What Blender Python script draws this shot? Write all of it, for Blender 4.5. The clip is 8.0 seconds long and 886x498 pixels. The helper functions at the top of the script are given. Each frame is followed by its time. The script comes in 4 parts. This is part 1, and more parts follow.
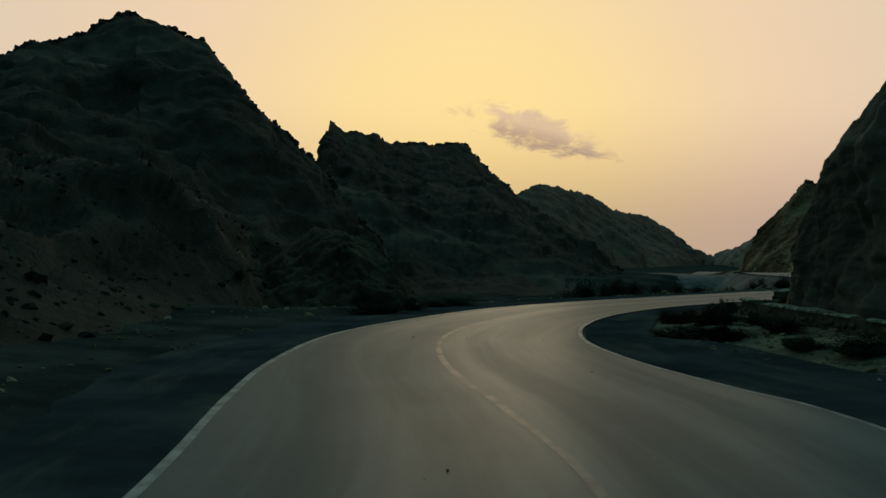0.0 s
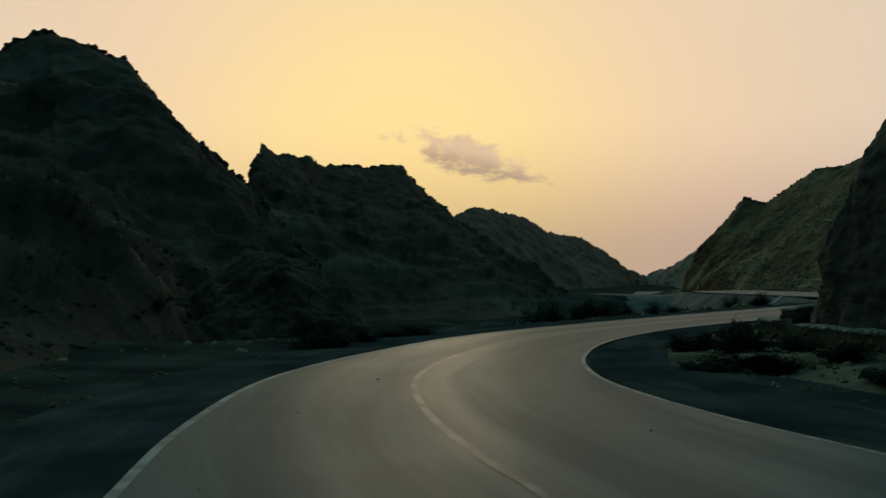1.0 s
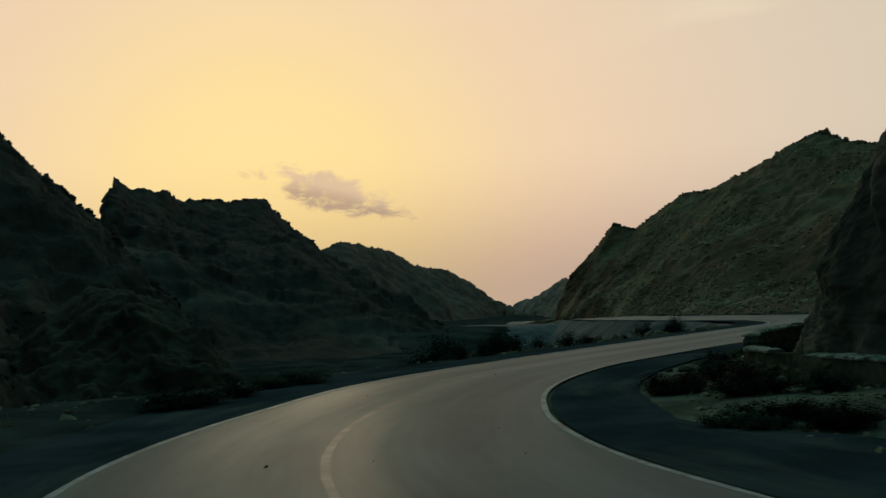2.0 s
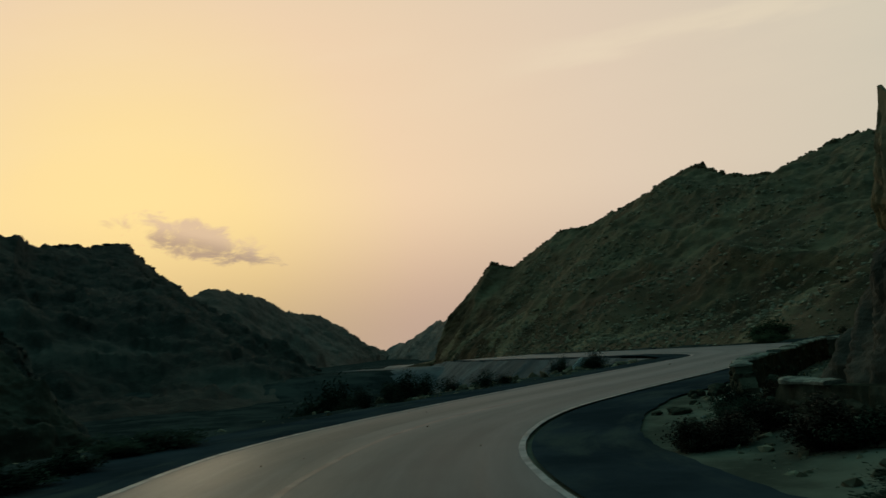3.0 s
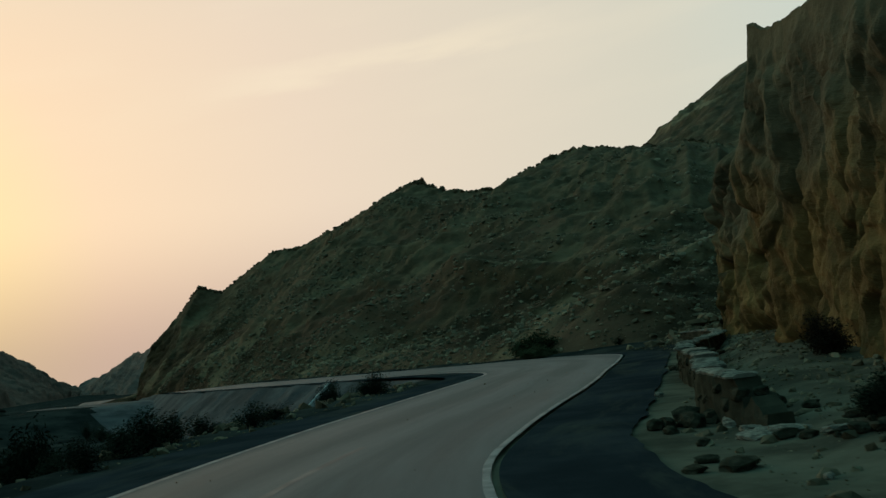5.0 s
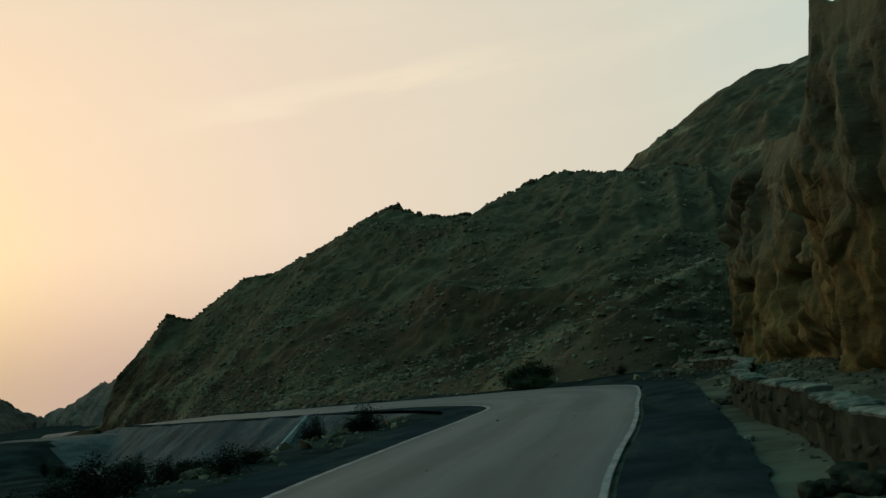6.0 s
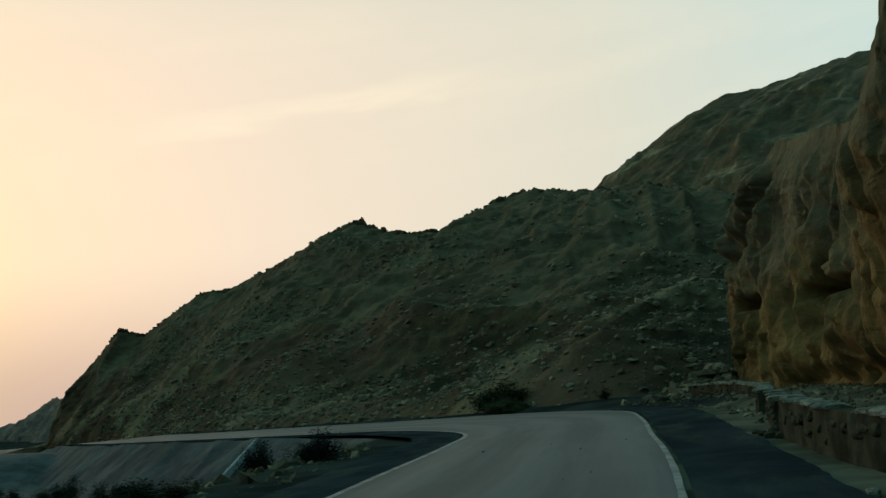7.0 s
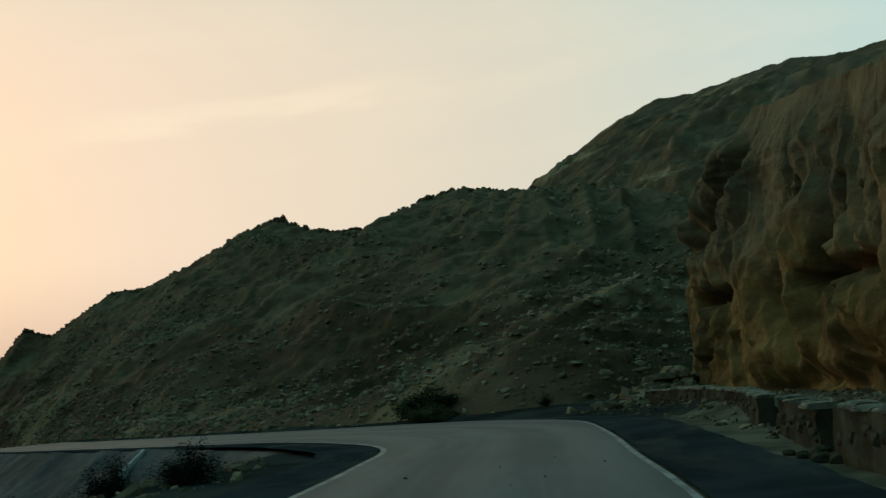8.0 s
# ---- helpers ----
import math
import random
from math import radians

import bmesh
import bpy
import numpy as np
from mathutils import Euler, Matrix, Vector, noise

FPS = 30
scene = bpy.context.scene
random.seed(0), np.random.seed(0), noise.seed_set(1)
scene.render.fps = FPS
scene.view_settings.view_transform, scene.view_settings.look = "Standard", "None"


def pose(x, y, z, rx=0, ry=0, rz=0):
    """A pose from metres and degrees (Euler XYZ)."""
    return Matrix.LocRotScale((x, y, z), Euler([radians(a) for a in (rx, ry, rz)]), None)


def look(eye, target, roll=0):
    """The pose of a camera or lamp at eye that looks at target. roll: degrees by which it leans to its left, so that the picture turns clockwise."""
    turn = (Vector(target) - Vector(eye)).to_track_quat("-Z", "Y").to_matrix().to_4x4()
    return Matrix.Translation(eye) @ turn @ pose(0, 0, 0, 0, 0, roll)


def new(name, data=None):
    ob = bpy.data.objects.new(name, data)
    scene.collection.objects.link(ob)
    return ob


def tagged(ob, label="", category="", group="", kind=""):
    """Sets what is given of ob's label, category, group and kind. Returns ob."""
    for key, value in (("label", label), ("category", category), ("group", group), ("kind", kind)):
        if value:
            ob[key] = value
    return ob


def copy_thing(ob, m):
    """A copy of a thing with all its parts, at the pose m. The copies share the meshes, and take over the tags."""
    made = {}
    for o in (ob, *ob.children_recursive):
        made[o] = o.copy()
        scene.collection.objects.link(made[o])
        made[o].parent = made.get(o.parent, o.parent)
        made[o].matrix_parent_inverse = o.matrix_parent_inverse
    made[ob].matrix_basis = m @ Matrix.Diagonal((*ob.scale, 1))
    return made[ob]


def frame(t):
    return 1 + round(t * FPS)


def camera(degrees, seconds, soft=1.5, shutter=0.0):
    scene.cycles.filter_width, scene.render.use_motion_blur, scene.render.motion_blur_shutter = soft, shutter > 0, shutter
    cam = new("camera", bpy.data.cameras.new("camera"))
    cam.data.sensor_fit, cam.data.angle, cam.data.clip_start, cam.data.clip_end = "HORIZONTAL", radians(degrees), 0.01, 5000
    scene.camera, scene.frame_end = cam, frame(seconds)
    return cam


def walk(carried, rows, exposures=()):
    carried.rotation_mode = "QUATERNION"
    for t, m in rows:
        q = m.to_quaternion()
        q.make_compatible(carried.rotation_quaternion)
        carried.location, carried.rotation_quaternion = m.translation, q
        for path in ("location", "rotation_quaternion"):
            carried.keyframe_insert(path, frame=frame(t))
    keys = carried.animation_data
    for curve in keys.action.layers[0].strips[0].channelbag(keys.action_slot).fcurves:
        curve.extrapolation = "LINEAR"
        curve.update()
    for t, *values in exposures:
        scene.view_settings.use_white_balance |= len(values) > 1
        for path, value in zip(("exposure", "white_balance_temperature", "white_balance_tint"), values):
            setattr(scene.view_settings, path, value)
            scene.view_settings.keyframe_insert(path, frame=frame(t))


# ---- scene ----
cam = camera(43.0, 8.0, soft=1.4, shutter=0.3)
PATH = [
    (0, (0.080, 0.100, 1.875), (0.196, 10.099, 1.849), 0.20),
    (0.5, (-0.230, 2.692, 1.796), (-0.028, 12.689, 1.860), -0.22),
    (1, (-0.450, 5.303, 1.698), (0.257, 15.276, 1.893), -0.99),
    (1.5, (-0.669, 8.222, 1.671), (0.696, 18.123, 1.986), -1.88),
    (3, (-0.131, 17.253, 1.385), (2.903, 26.749, 2.173), -4.48),
    (3.5, (0.141, 19.531, 1.324), (3.954, 28.732, 2.228), -4.82),
    (4, (0.680, 22.091, 1.261), (5.216, 30.966, 2.072), -4.94),
    (4.5, (1.051, 24.267, 1.249), (6.179, 32.824, 1.961), -5.82),
    (6, (3.047, 29.934, 1.323), (8.701, 38.121, 2.332), -6.38),
    (6.5, (3.989, 31.838, 1.318), (9.724, 39.954, 2.429), -5.75),
    (7, (5.291, 33.757, 1.265), (11.222, 41.723, 2.435), -5.30),
    (7.5, (6.925, 35.965, 1.212), (13.099, 43.740, 2.407), -5.08),
    (8, (8.771, 38.197, 1.135), (15.214, 45.754, 2.309), -4.86),
]
walk(cam, [(t, look(eye, target, roll)) for t, eye, target, roll in PATH],
     [(0, -0.25, 6500, 10), (1.5, -0.22, 6500, 10), (3.0, -0.23, 6480, 10), (3.5, -0.23, 6480, 10), (4.0, -0.1, 6300, 9), (4.5, -0.03, 6300, 9),
      (6.0, -0.02, 6460, 10), (6.5, -0.06, 6500, 10), (7.0, 0.14, 6340, 9), (7.5, 0.1, 6480, 10), (8.0, 0.06, 6560, 11)])

# ---- sky, sun ----
SUN_AZ, SUN_EL = radians(2.0), radians(4.5)   # clockwise from +y, above the horizon
world = bpy.data.worlds.new("dusk_sky")
scene.world = world
world.use_nodes = True
scene.view_settings.exposure = 0.0


class Nodes:
    """Short hand for building a node tree."""

    def __init__(self, tree):
        self.tree = tree
        tree.nodes.clear()

    def add(self, kind, **values):
        node = self.tree.nodes.new(kind)
        for key, value in values.items():
            if key in node.inputs:
                node.inputs[key].default_value = value
        return node

    def join(self, a, b):
        self.tree.links.new(a, b)

    def put(self, value, socket):
        if isinstance(value, (int, float, tuple)):
            socket.default_value = value
        else:
            self.tree.links.new(value, socket)

    def math(self, op, a, b=0.0, c=0.0, clamp=False):
        node = self.tree.nodes.new("ShaderNodeMath")
        node.operation, node.use_clamp = op, clamp
        for value, socket in zip((a, b, c), node.inputs):
            self.put(value, socket)
        return node.outputs[0]

    def vec(self, op, a, b=(0, 0, 0)):
        node = self.tree.nodes.new("ShaderNodeVectorMath")
        node.operation = op
        self.put(a, node.inputs[0])
        self.put(b, node.inputs[1])
        return node.outputs["Value"] if op in ("DOT_PRODUCT", "LENGTH") else node.outputs[0]

    def step(self, value, low, high, out_low=0.0, out_high=1.0):
        node = self.tree.nodes.new("ShaderNodeMapRange")
        node.interpolation_type = "SMOOTHSTEP"
        self.put(value, node.inputs[0])
        for n, v in enumerate((low, high, out_low, out_high), 1):
            node.inputs[n].default_value = v
        return node.outputs[0]

    def mix(self, fac, a, b, blend="MIX"):
        node = self.tree.nodes.new("ShaderNodeMix")
        node.data_type, node.blend_type = "RGBA", blend
        self.put(fac, node.inputs[0])
        for value, n in ((a, 6), (b, 7)):
            self.put((*value, 1.0) if isinstance(value, tuple) and len(value) == 3 else value, node.inputs[n])
        return node.outputs[2]

    def ramp(self, fac, stops):
        node = self.tree.nodes.new("ShaderNodeValToRGB")
        e = node.color_ramp.elements
        while len(e) < len(stops):
            e.new(0.5)
        for el, (p, col) in zip(e, stops):
            el.position, el.color = p, (*col, 1.0)
        self.put(fac, node.inputs[0])
        return node.outputs[0]

    def noise(self, vector, scale, detail=5.0, rough=0.55, distortion=0.0):
        node = self.tree.nodes.new("ShaderNodeTexNoise")
        self.put(vector, node.inputs["Vector"])
        node.inputs["Scale"].default_value = scale
        node.inputs["Detail"].default_value = detail
        node.inputs["Roughness"].default_value = rough
        node.inputs["Distortion"].default_value = distortion
        return node.outputs[0]


def sky_nodes():
    n = Nodes(world.node_tree)
    way = n.add("ShaderNodeTexCoord").outputs["Generated"]
    sep = n.add("ShaderNodeSeparateXYZ")
    n.join(way, sep.inputs[0])
    sun = (math.sin(SUN_AZ) * math.cos(SUN_EL), math.cos(SUN_AZ) * math.cos(SUN_EL), math.sin(SUN_EL))
    angle = n.math("MULTIPLY", n.math("ARCCOSINE", n.vec("DOT_PRODUCT", way, sun)), 1 / math.pi)  # 0 .. 1 for 0 .. 180 degrees
    glow = n.ramp(angle, [(0.0, (1.0, 0.82, 0.38)), (0.035, (1.0, 0.80, 0.39)), (0.08, (0.95, 0.72, 0.49)), (0.14, (0.85, 0.69, 0.53)),
                          (0.24, (0.69, 0.655, 0.53)), (0.34, (0.50, 0.66, 0.62)), (0.42, (0.16, 0.37, 0.375)), (0.50, (0.080, 0.225, 0.235)), (0.62, (0.042, 0.125, 0.131)), (1.0, (0.023, 0.070, 0.075))])
    height = sep.outputs[2]
    # dusty, purple-grey band over the horizon
    dust = n.step(height, 0.0, 0.14, 0.8, 0.0)
    col = n.mix(dust, glow, n.mix(1.0, glow, (0.58, 0.52, 0.60), "MULTIPLY"))
    # the upper sky is darker and bluer
    col = n.mix(n.step(height, 0.26, 0.72), col, n.mix(1.0, col, (0.29, 0.76, 0.84), "MULTIPLY"))
    # azimuth and elevation in degrees, for the clouds
    az = n.math("MULTIPLY", n.math("ARCTAN2", sep.outputs[0], sep.outputs[1]), 180 / math.pi)
    el = n.math("MULTIPLY", n.math("ARCSINE", height), 180 / math.pi)
    flat = n.add("ShaderNodeCombineXYZ")
    n.join(az, flat.inputs[0])
    n.join(el, flat.inputs[1])
    sx = n.math("SUBTRACT", az, CLOUD[0])
    sy = n.math("ADD", n.math("SUBTRACT", el, CLOUD[1]), n.math("MULTIPLY", sx, 0.26))
    dx = n.math("DIVIDE", sx, CLOUD[2])
    dy = n.math("DIVIDE", sy, CLOUD[3])
    ell = n.math("ADD", n.math("MULTIPLY", dx, dx), n.math("MULTIPLY", dy, dy))
    stretched = n.vec("MULTIPLY", flat.outputs[0], (0.75, 1.5, 1.0))
    ragged = n.noise(stretched, 0.8, 8.0, 0.66, 0.6)
    body = n.math("SUBTRACT", n.math("ADD", 1.15, n.math("MULTIPLY", n.math("SUBTRACT", ragged, 0.5), 5.0)), ell)
    cover = n.step(body, -0.1, 1.2)
    shade = n.step(n.math("ADD", sy, n.math("MULTIPLY", n.math("SUBTRACT", ragged, 0.5), 0.8)), -0.5, 0.5)
    cloud_col = n.mix(shade, (0.38, 0.32, 0.27), (0.68, 0.54, 0.40))
    col = n.mix(n.math("MULTIPLY", cover, 0.95), col, cloud_col)
    # thin high streaks
    tilt = n.math("SUBTRACT", el, n.math("ADD", 13.75, n.math("MULTIPLY", n.math("SUBTRACT", az, 24.5), 0.10)))
    streak = n.add("ShaderNodeCombineXYZ")
    n.join(n.math("MULTIPLY", az, 0.16), streak.inputs[0])
    n.join(n.math("MULTIPLY", tilt, 0.9), streak.inputs[1])
    fibre = n.noise(streak.outputs[0], 1.0, 5.0, 0.55)
    thin = n.step(n.math("ABSOLUTE", n.math("ADD", tilt, n.math("MULTIPLY", n.math("SUBTRACT", fibre, 0.5), 1.6))), 0.15, 1.0, 1.0, 0.0)
    reach = n.math("MULTIPLY", n.step(az, 20.0, 27.0), n.step(az, 33.0, 44.0, 1.0, 0.0))
    veil = n.math("MULTIPLY", n.math("MULTIPLY", thin, reach), n.step(fibre, 0.3, 0.6, 0.35, 1.0))
    broad = n.math("MULTIPLY", n.step(n.noise(streak.outputs[0], 0.45, 4.0, 0.5), 0.42, 0.68), n.step(height, 0.12, 0.25))
    col = n.mix(n.math("ADD", n.math("MULTIPLY", veil, 0.42), n.math("MULTIPLY", broad, 0.10)), col, (0.97, 0.83, 0.60))
    sky = n.tree.nodes.new("ShaderNodeTexSky")
    sky.sky_type, sky.sun_disc, sky.sun_elevation, sky.sun_rotation = "NISHITA", False, SUN_EL, SUN_AZ
    sky.dust_density, sky.air_density = 6.0, 1.5
    back = n.add("ShaderNodeBackground")
    n.join(col, back.inputs[0])
    back.inputs[1].default_value = 1.0
    clear = n.add("ShaderNodeBackground")
    n.join(sky.outputs[0], clear.inputs[0])
    clear.inputs[1].default_value = 0.006
    both = n.add("ShaderNodeAddShader")
    n.join(back.outputs[0], both.inputs[0])
    n.join(clear.outputs[0], both.inputs[1])
    out = n.add("ShaderNodeOutputWorld")
    n.join(both.outputs[0], out.inputs[0])


CLOUD = (5.3, 5.8, 3.6, 1.0)   # azimuth, elevation, half width, half height in degrees
sky_nodes()
lamp = bpy.data.lights.new("sun", "SUN")
lamp.energy, lamp.angle, lamp.color = 0.3, radians(10.0), (1.0, 0.80, 0.52)
sun_lamp = new("sun", lamp)
sun_lamp.matrix_world = look((0, 0, 100), (-100 * math.sin(SUN_AZ), -100 * math.cos(SUN_AZ), 100 - 100 * math.tan(SUN_EL)))


# ---- materials ----
def material(name):
    mat = bpy.data.materials.new(name)
    mat.use_nodes = True
    n = Nodes(mat.node_tree)
    bsdf = n.add("ShaderNodeBsdfPrincipled")
    out = n.add("ShaderNodeOutputMaterial")
    n.join(bsdf.outputs[0], out.inputs[0])
    n.bsdf = bsdf
    n.place = n.add("ShaderNodeTexCoord").outputs["Object"]
    return mat, n


def bump(n, height, strength, distance):
    node = n.add("ShaderNodeBump")
    node.inputs["Strength"].default_value = strength
    node.inputs["Distance"].default_value = distance
    n.join(height, node.inputs["Height"])
    n.join(node.outputs[0], n.bsdf.inputs["Normal"])


def rock_material(name, dark, mid, light, scale=1.0, rough=0.9, warm=None, bump_size=0.3, islands=False, upper=None, beds=(2.2, 5.2, 7.0)):
    mat, n = material(name)
    big = n.noise(n.place, 0.05 * scale, 4.0, 0.6)
    mid_n = n.noise(n.place, 0.45 * scale, 6.0, 0.65, 0.3)
    fine = n.noise(n.place, 3.5 * scale, 5.0, 0.7)
    col = n.mix(n.step(mid_n, 0.35, 0.68), dark, mid)
    col = n.mix(n.math("MULTIPLY", n.step(big, 0.5, 0.72), 0.7), col, light)
    col = n.mix(n.math("MULTIPLY", n.step(fine, 0.55, 0.8), 0.6), col, light)
    col = n.mix(n.math("MULTIPLY", n.step(fine, 0.45, 0.25), 0.6), col, dark)
    if warm:
        pale = n.noise(n.place, 0.10, 5.0, 0.62, 0.5)
        col = n.mix(n.math("MULTIPLY", n.step(pale, 0.52, 0.62), 0.75), col, light)
        col = n.mix(n.math("MULTIPLY", n.step(pale, 0.46, 0.34), 0.75), col, dark)
    if upper:
        high = n.add("ShaderNodeSeparateXYZ")
        n.join(n.place, high.inputs[0])
        bed = n.math("ADD", high.outputs[2], n.math("MULTIPLY", n.math("SUBTRACT", n.noise(n.place, 1.5 / beds[2], 4.0, 0.6), 0.5), beds[2]))
        col = n.mix(n.step(bed, beds[0], beds[1], 0.0, 0.85), col, n.mix(n.step(mid_n, 0.35, 0.68), upper, tuple(2.05 * c for c in upper)))
    if islands:
        each = n.add("ShaderNodeNewGeometry").outputs["Random Per Island"]
        col = n.mix(n.step(each, 0.55, 1.0, 0.0, 0.85), n.mix(n.step(each, 0.0, 0.5, 0.6, 0.0), col, dark), (0.34, 0.275, 0.175))
    if warm:
        band = n.noise(n.vec("MULTIPLY", n.place, (1, 1, 2.2)), 0.045, 3.0, 0.5)
        col = n.mix(n.math("MULTIPLY", n.step(band, 0.52, 0.66), 0.75), col, warm)
    n.join(col, n.bsdf.inputs["Base Color"])
    n.bsdf.inputs["Roughness"].default_value = rough
    n.bsdf.inputs["Specular IOR Level"].default_value = 0.05
    crack = n.tree.nodes.new("ShaderNodeTexVoronoi")
    crack.feature = "DISTANCE_TO_EDGE"
    crack.inputs["Scale"].default_value = 1.1 * scale
    n.tree.links.new(n.place, crack.inputs["Vector"])
    h = n.math("ADD", n.math("MULTIPLY", mid_n, 1.0), n.math("ADD", n.math("MULTIPLY", fine, 0.35), n.math("MULTIPLY", n.step(crack.outputs["Distance"], 0.0, 0.12), 0.05)))
    bump(n, h, 1.0, bump_size)
    return mat


def road_material():
    """Asphalt; the sheet's u runs across the road and v along it, in metres."""
    mat, n = material("worn_asphalt")
    uv = n.add("ShaderNodeTexCoord").outputs["UV"]
    sep = n.add("ShaderNodeSeparateXYZ")
    n.join(uv, sep.inputs[0])
    along = n.noise(n.vec("MULTIPLY", uv, (1.6, 0.05, 1.0)), 1.0, 5.0, 0.6)
    patch = n.noise(n.place, 0.3, 5.0, 0.62)
    grit = n.noise(n.place, 70.0, 3.0, 0.7)
    wave = n.math("COSINE", n.math("MULTIPLY", sep.outputs[0], 2 * math.pi / 1.65))
    track = n.math("ADD", n.math("MULTIPLY", wave, 0.10), n.math("ADD", n.math("MULTIPLY", along, 0.65), n.math("MULTIPLY", patch, 0.35)))
    col = n.mix(n.step(track, 0.36, 0.68), (0.031, 0.049, 0.054), (0.051, 0.078, 0.086))
    worn = n.noise(n.vec("MULTIPLY", uv, (1.1, 0.09, 1.0)), 1.0, 6.0, 0.62, 0.6)
    col = n.mix(n.step(worn, 0.48, 0.66, 0.0, 0.75), col, (0.070, 0.104, 0.112))
    col = n.mix(n.step(worn, 0.48, 0.32, 0.0, 0.7), col, (0.021, 0.034, 0.039))
    col = n.mix(n.math("MULTIPLY", n.step(grit, 0.45, 0.7), 0.35), col, (0.076, 0.108, 0.115))
    n.join(col, n.bsdf.inputs["Base Color"])
    n.join(n.step(track, 0.3, 0.7, 0.54, 0.46), n.bsdf.inputs["Roughness"])
    n.bsdf.inputs["Specular IOR Level"].default_value = 0.03
    n.bsdf.inputs["Sheen Weight"].default_value = 0.10
    n.bsdf.inputs["Sheen Roughness"].default_value = 0.5
    n.bsdf.inputs["Sheen Tint"].default_value = (0.62, 0.95, 1.0, 1.0)
    bump(n, grit, 0.2, 0.008)
    return mat


def plain_material(name, a, b, scale, rough, bump_size=0.02, spec=0.3):
    mat, n = material(name)
    big = n.noise(n.place, scale, 5.0, 0.62)
    fine = n.noise(n.place, scale * 14, 4.0, 0.7)
    col = n.mix(n.step(big, 0.35, 0.66), a, b)
    col = n.mix(n.math("MULTIPLY", n.step(fine, 0.5, 0.75), 0.35), col, b)
    n.join(col, n.bsdf.inputs["Base Color"])
    n.bsdf.inputs["Roughness"].default_value = rough
    n.bsdf.inputs["Specular IOR Level"].default_value = spec
    bump(n, n.math("ADD", big, n.math("MULTIPLY", fine, 0.4)), 0.6, bump_size)
    return mat


def shoulder_material():
    """Dark newer asphalt with dust blown over it in patches; u runs across and v along, in metres."""
    mat, n = material("dark_shoulder_asphalt")
    uv = n.add("ShaderNodeTexCoord").outputs["UV"]
    big = n.noise(n.place, 0.45, 5.0, 0.62)
    grit = n.noise(n.place, 60.0, 3.0, 0.7)
    col = n.mix(n.step(big, 0.35, 0.66), (0.022, 0.027, 0.031), (0.043, 0.050, 0.056))
    col = n.mix(n.math("MULTIPLY", n.step(grit, 0.5, 0.75), 0.35), col, (0.062, 0.070, 0.076))
    dust = n.noise(n.vec("MULTIPLY", uv, (0.9, 0.22, 1.0)), 1.0, 6.0, 0.66, 0.4)
    col = n.mix(n.step(dust, 0.47, 0.70, 0.0, 0.7), col, (0.078, 0.080, 0.066))
    n.join(col, n.bsdf.inputs["Base Color"])
    n.bsdf.inputs["Roughness"].default_value = 0.95
    n.bsdf.inputs["Specular IOR Level"].default_value = 0.0
    bump(n, grit, 0.3, 0.008)
    return mat


HILL = rock_material("dark_hill_rock", (0.021, 0.021, 0.017), (0.046, 0.044, 0.035), (0.098, 0.095, 0.076), 1.0)
SPUR = rock_material("furrowed_spur_rock", (0.034, 0.030, 0.021), (0.076, 0.065, 0.045), (0.13, 0.112, 0.080), 1.2, bump_size=0.12)
SCREE = rock_material("scree_hill_rock", (0.043, 0.029, 0.0155), (0.102, 0.067, 0.034), (0.27, 0.195, 0.110), 1.0, warm=(0.135, 0.078, 0.046), bump_size=0.2, upper=(0.095, 0.069, 0.039), beds=(4.0, 10.0, 16.0))
# Lighter copy of the scree with pale patches; haze and light put into its colour.
HIGH_ROCK = rock_material("pale_lit_scree_rock", (0.078, 0.057, 0.033), (0.160, 0.118, 0.065), (0.34, 0.262, 0.155), 0.7, warm=(0.14, 0.105, 0.07), bump_size=0.25)
# No haze is modelled; these two far rocks carry it in their paler colour.
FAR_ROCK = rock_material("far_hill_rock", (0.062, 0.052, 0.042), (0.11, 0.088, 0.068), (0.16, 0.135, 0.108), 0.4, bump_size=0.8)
HAZE_ROCK = rock_material("hazed_far_rock", (0.11, 0.10, 0.088), (0.18, 0.158, 0.132), (0.24, 0.215, 0.18), 0.4, bump_size=0.8)
CLIFF = rock_material("ochre_cliff_rock", (0.102, 0.064, 0.026), (0.245, 0.150, 0.055), (0.34, 0.224, 0.094), 0.9, bump_size=0.14, upper=(0.088, 0.074, 0.046))
EARTH = plain_material("gravelly_earth", (0.019, 0.023, 0.022), (0.053, 0.058, 0.051), 0.35, 0.95, 0.06, 0.0)
GRAVEL = plain_material("pale_gravel", (0.070, 0.066, 0.049), (0.175, 0.162, 0.118), 0.5, 0.95, 0.04, 0.0)
ASPHALT = road_material()
SHOULDER = shoulder_material()
PAINT = plain_material("worn_white_paint", (0.13, 0.148, 0.150), (0.29, 0.305, 0.298), 2.2, 0.58, 0.002, 0.1)
FADED = plain_material("faded_line_paint", (0.055, 0.072, 0.078), (0.125, 0.145, 0.145), 1.2, 0.5, 0.002, 0.085)
STONE = plain_material("wall_stone", (0.034, 0.032, 0.022), (0.085, 0.078, 0.054), 1.6, 0.95, 0.03, 0.0)
MASONRY = rock_material("pitched_masonry", (0.050, 0.060, 0.063), (0.115, 0.130, 0.133), (0.17, 0.184, 0.182), 0.8, bump_size=0.06)
CAP = plain_material("wall_cap_mortar", (0.10, 0.094, 0.075), (0.33, 0.305, 0.245), 5.0, 0.9, 0.015, 0.05)
LIME = plain_material("limewashed_concrete", (0.66, 0.65, 0.62), (0.82, 0.81, 0.78), 1.2, 0.8, 0.01, 0.2)
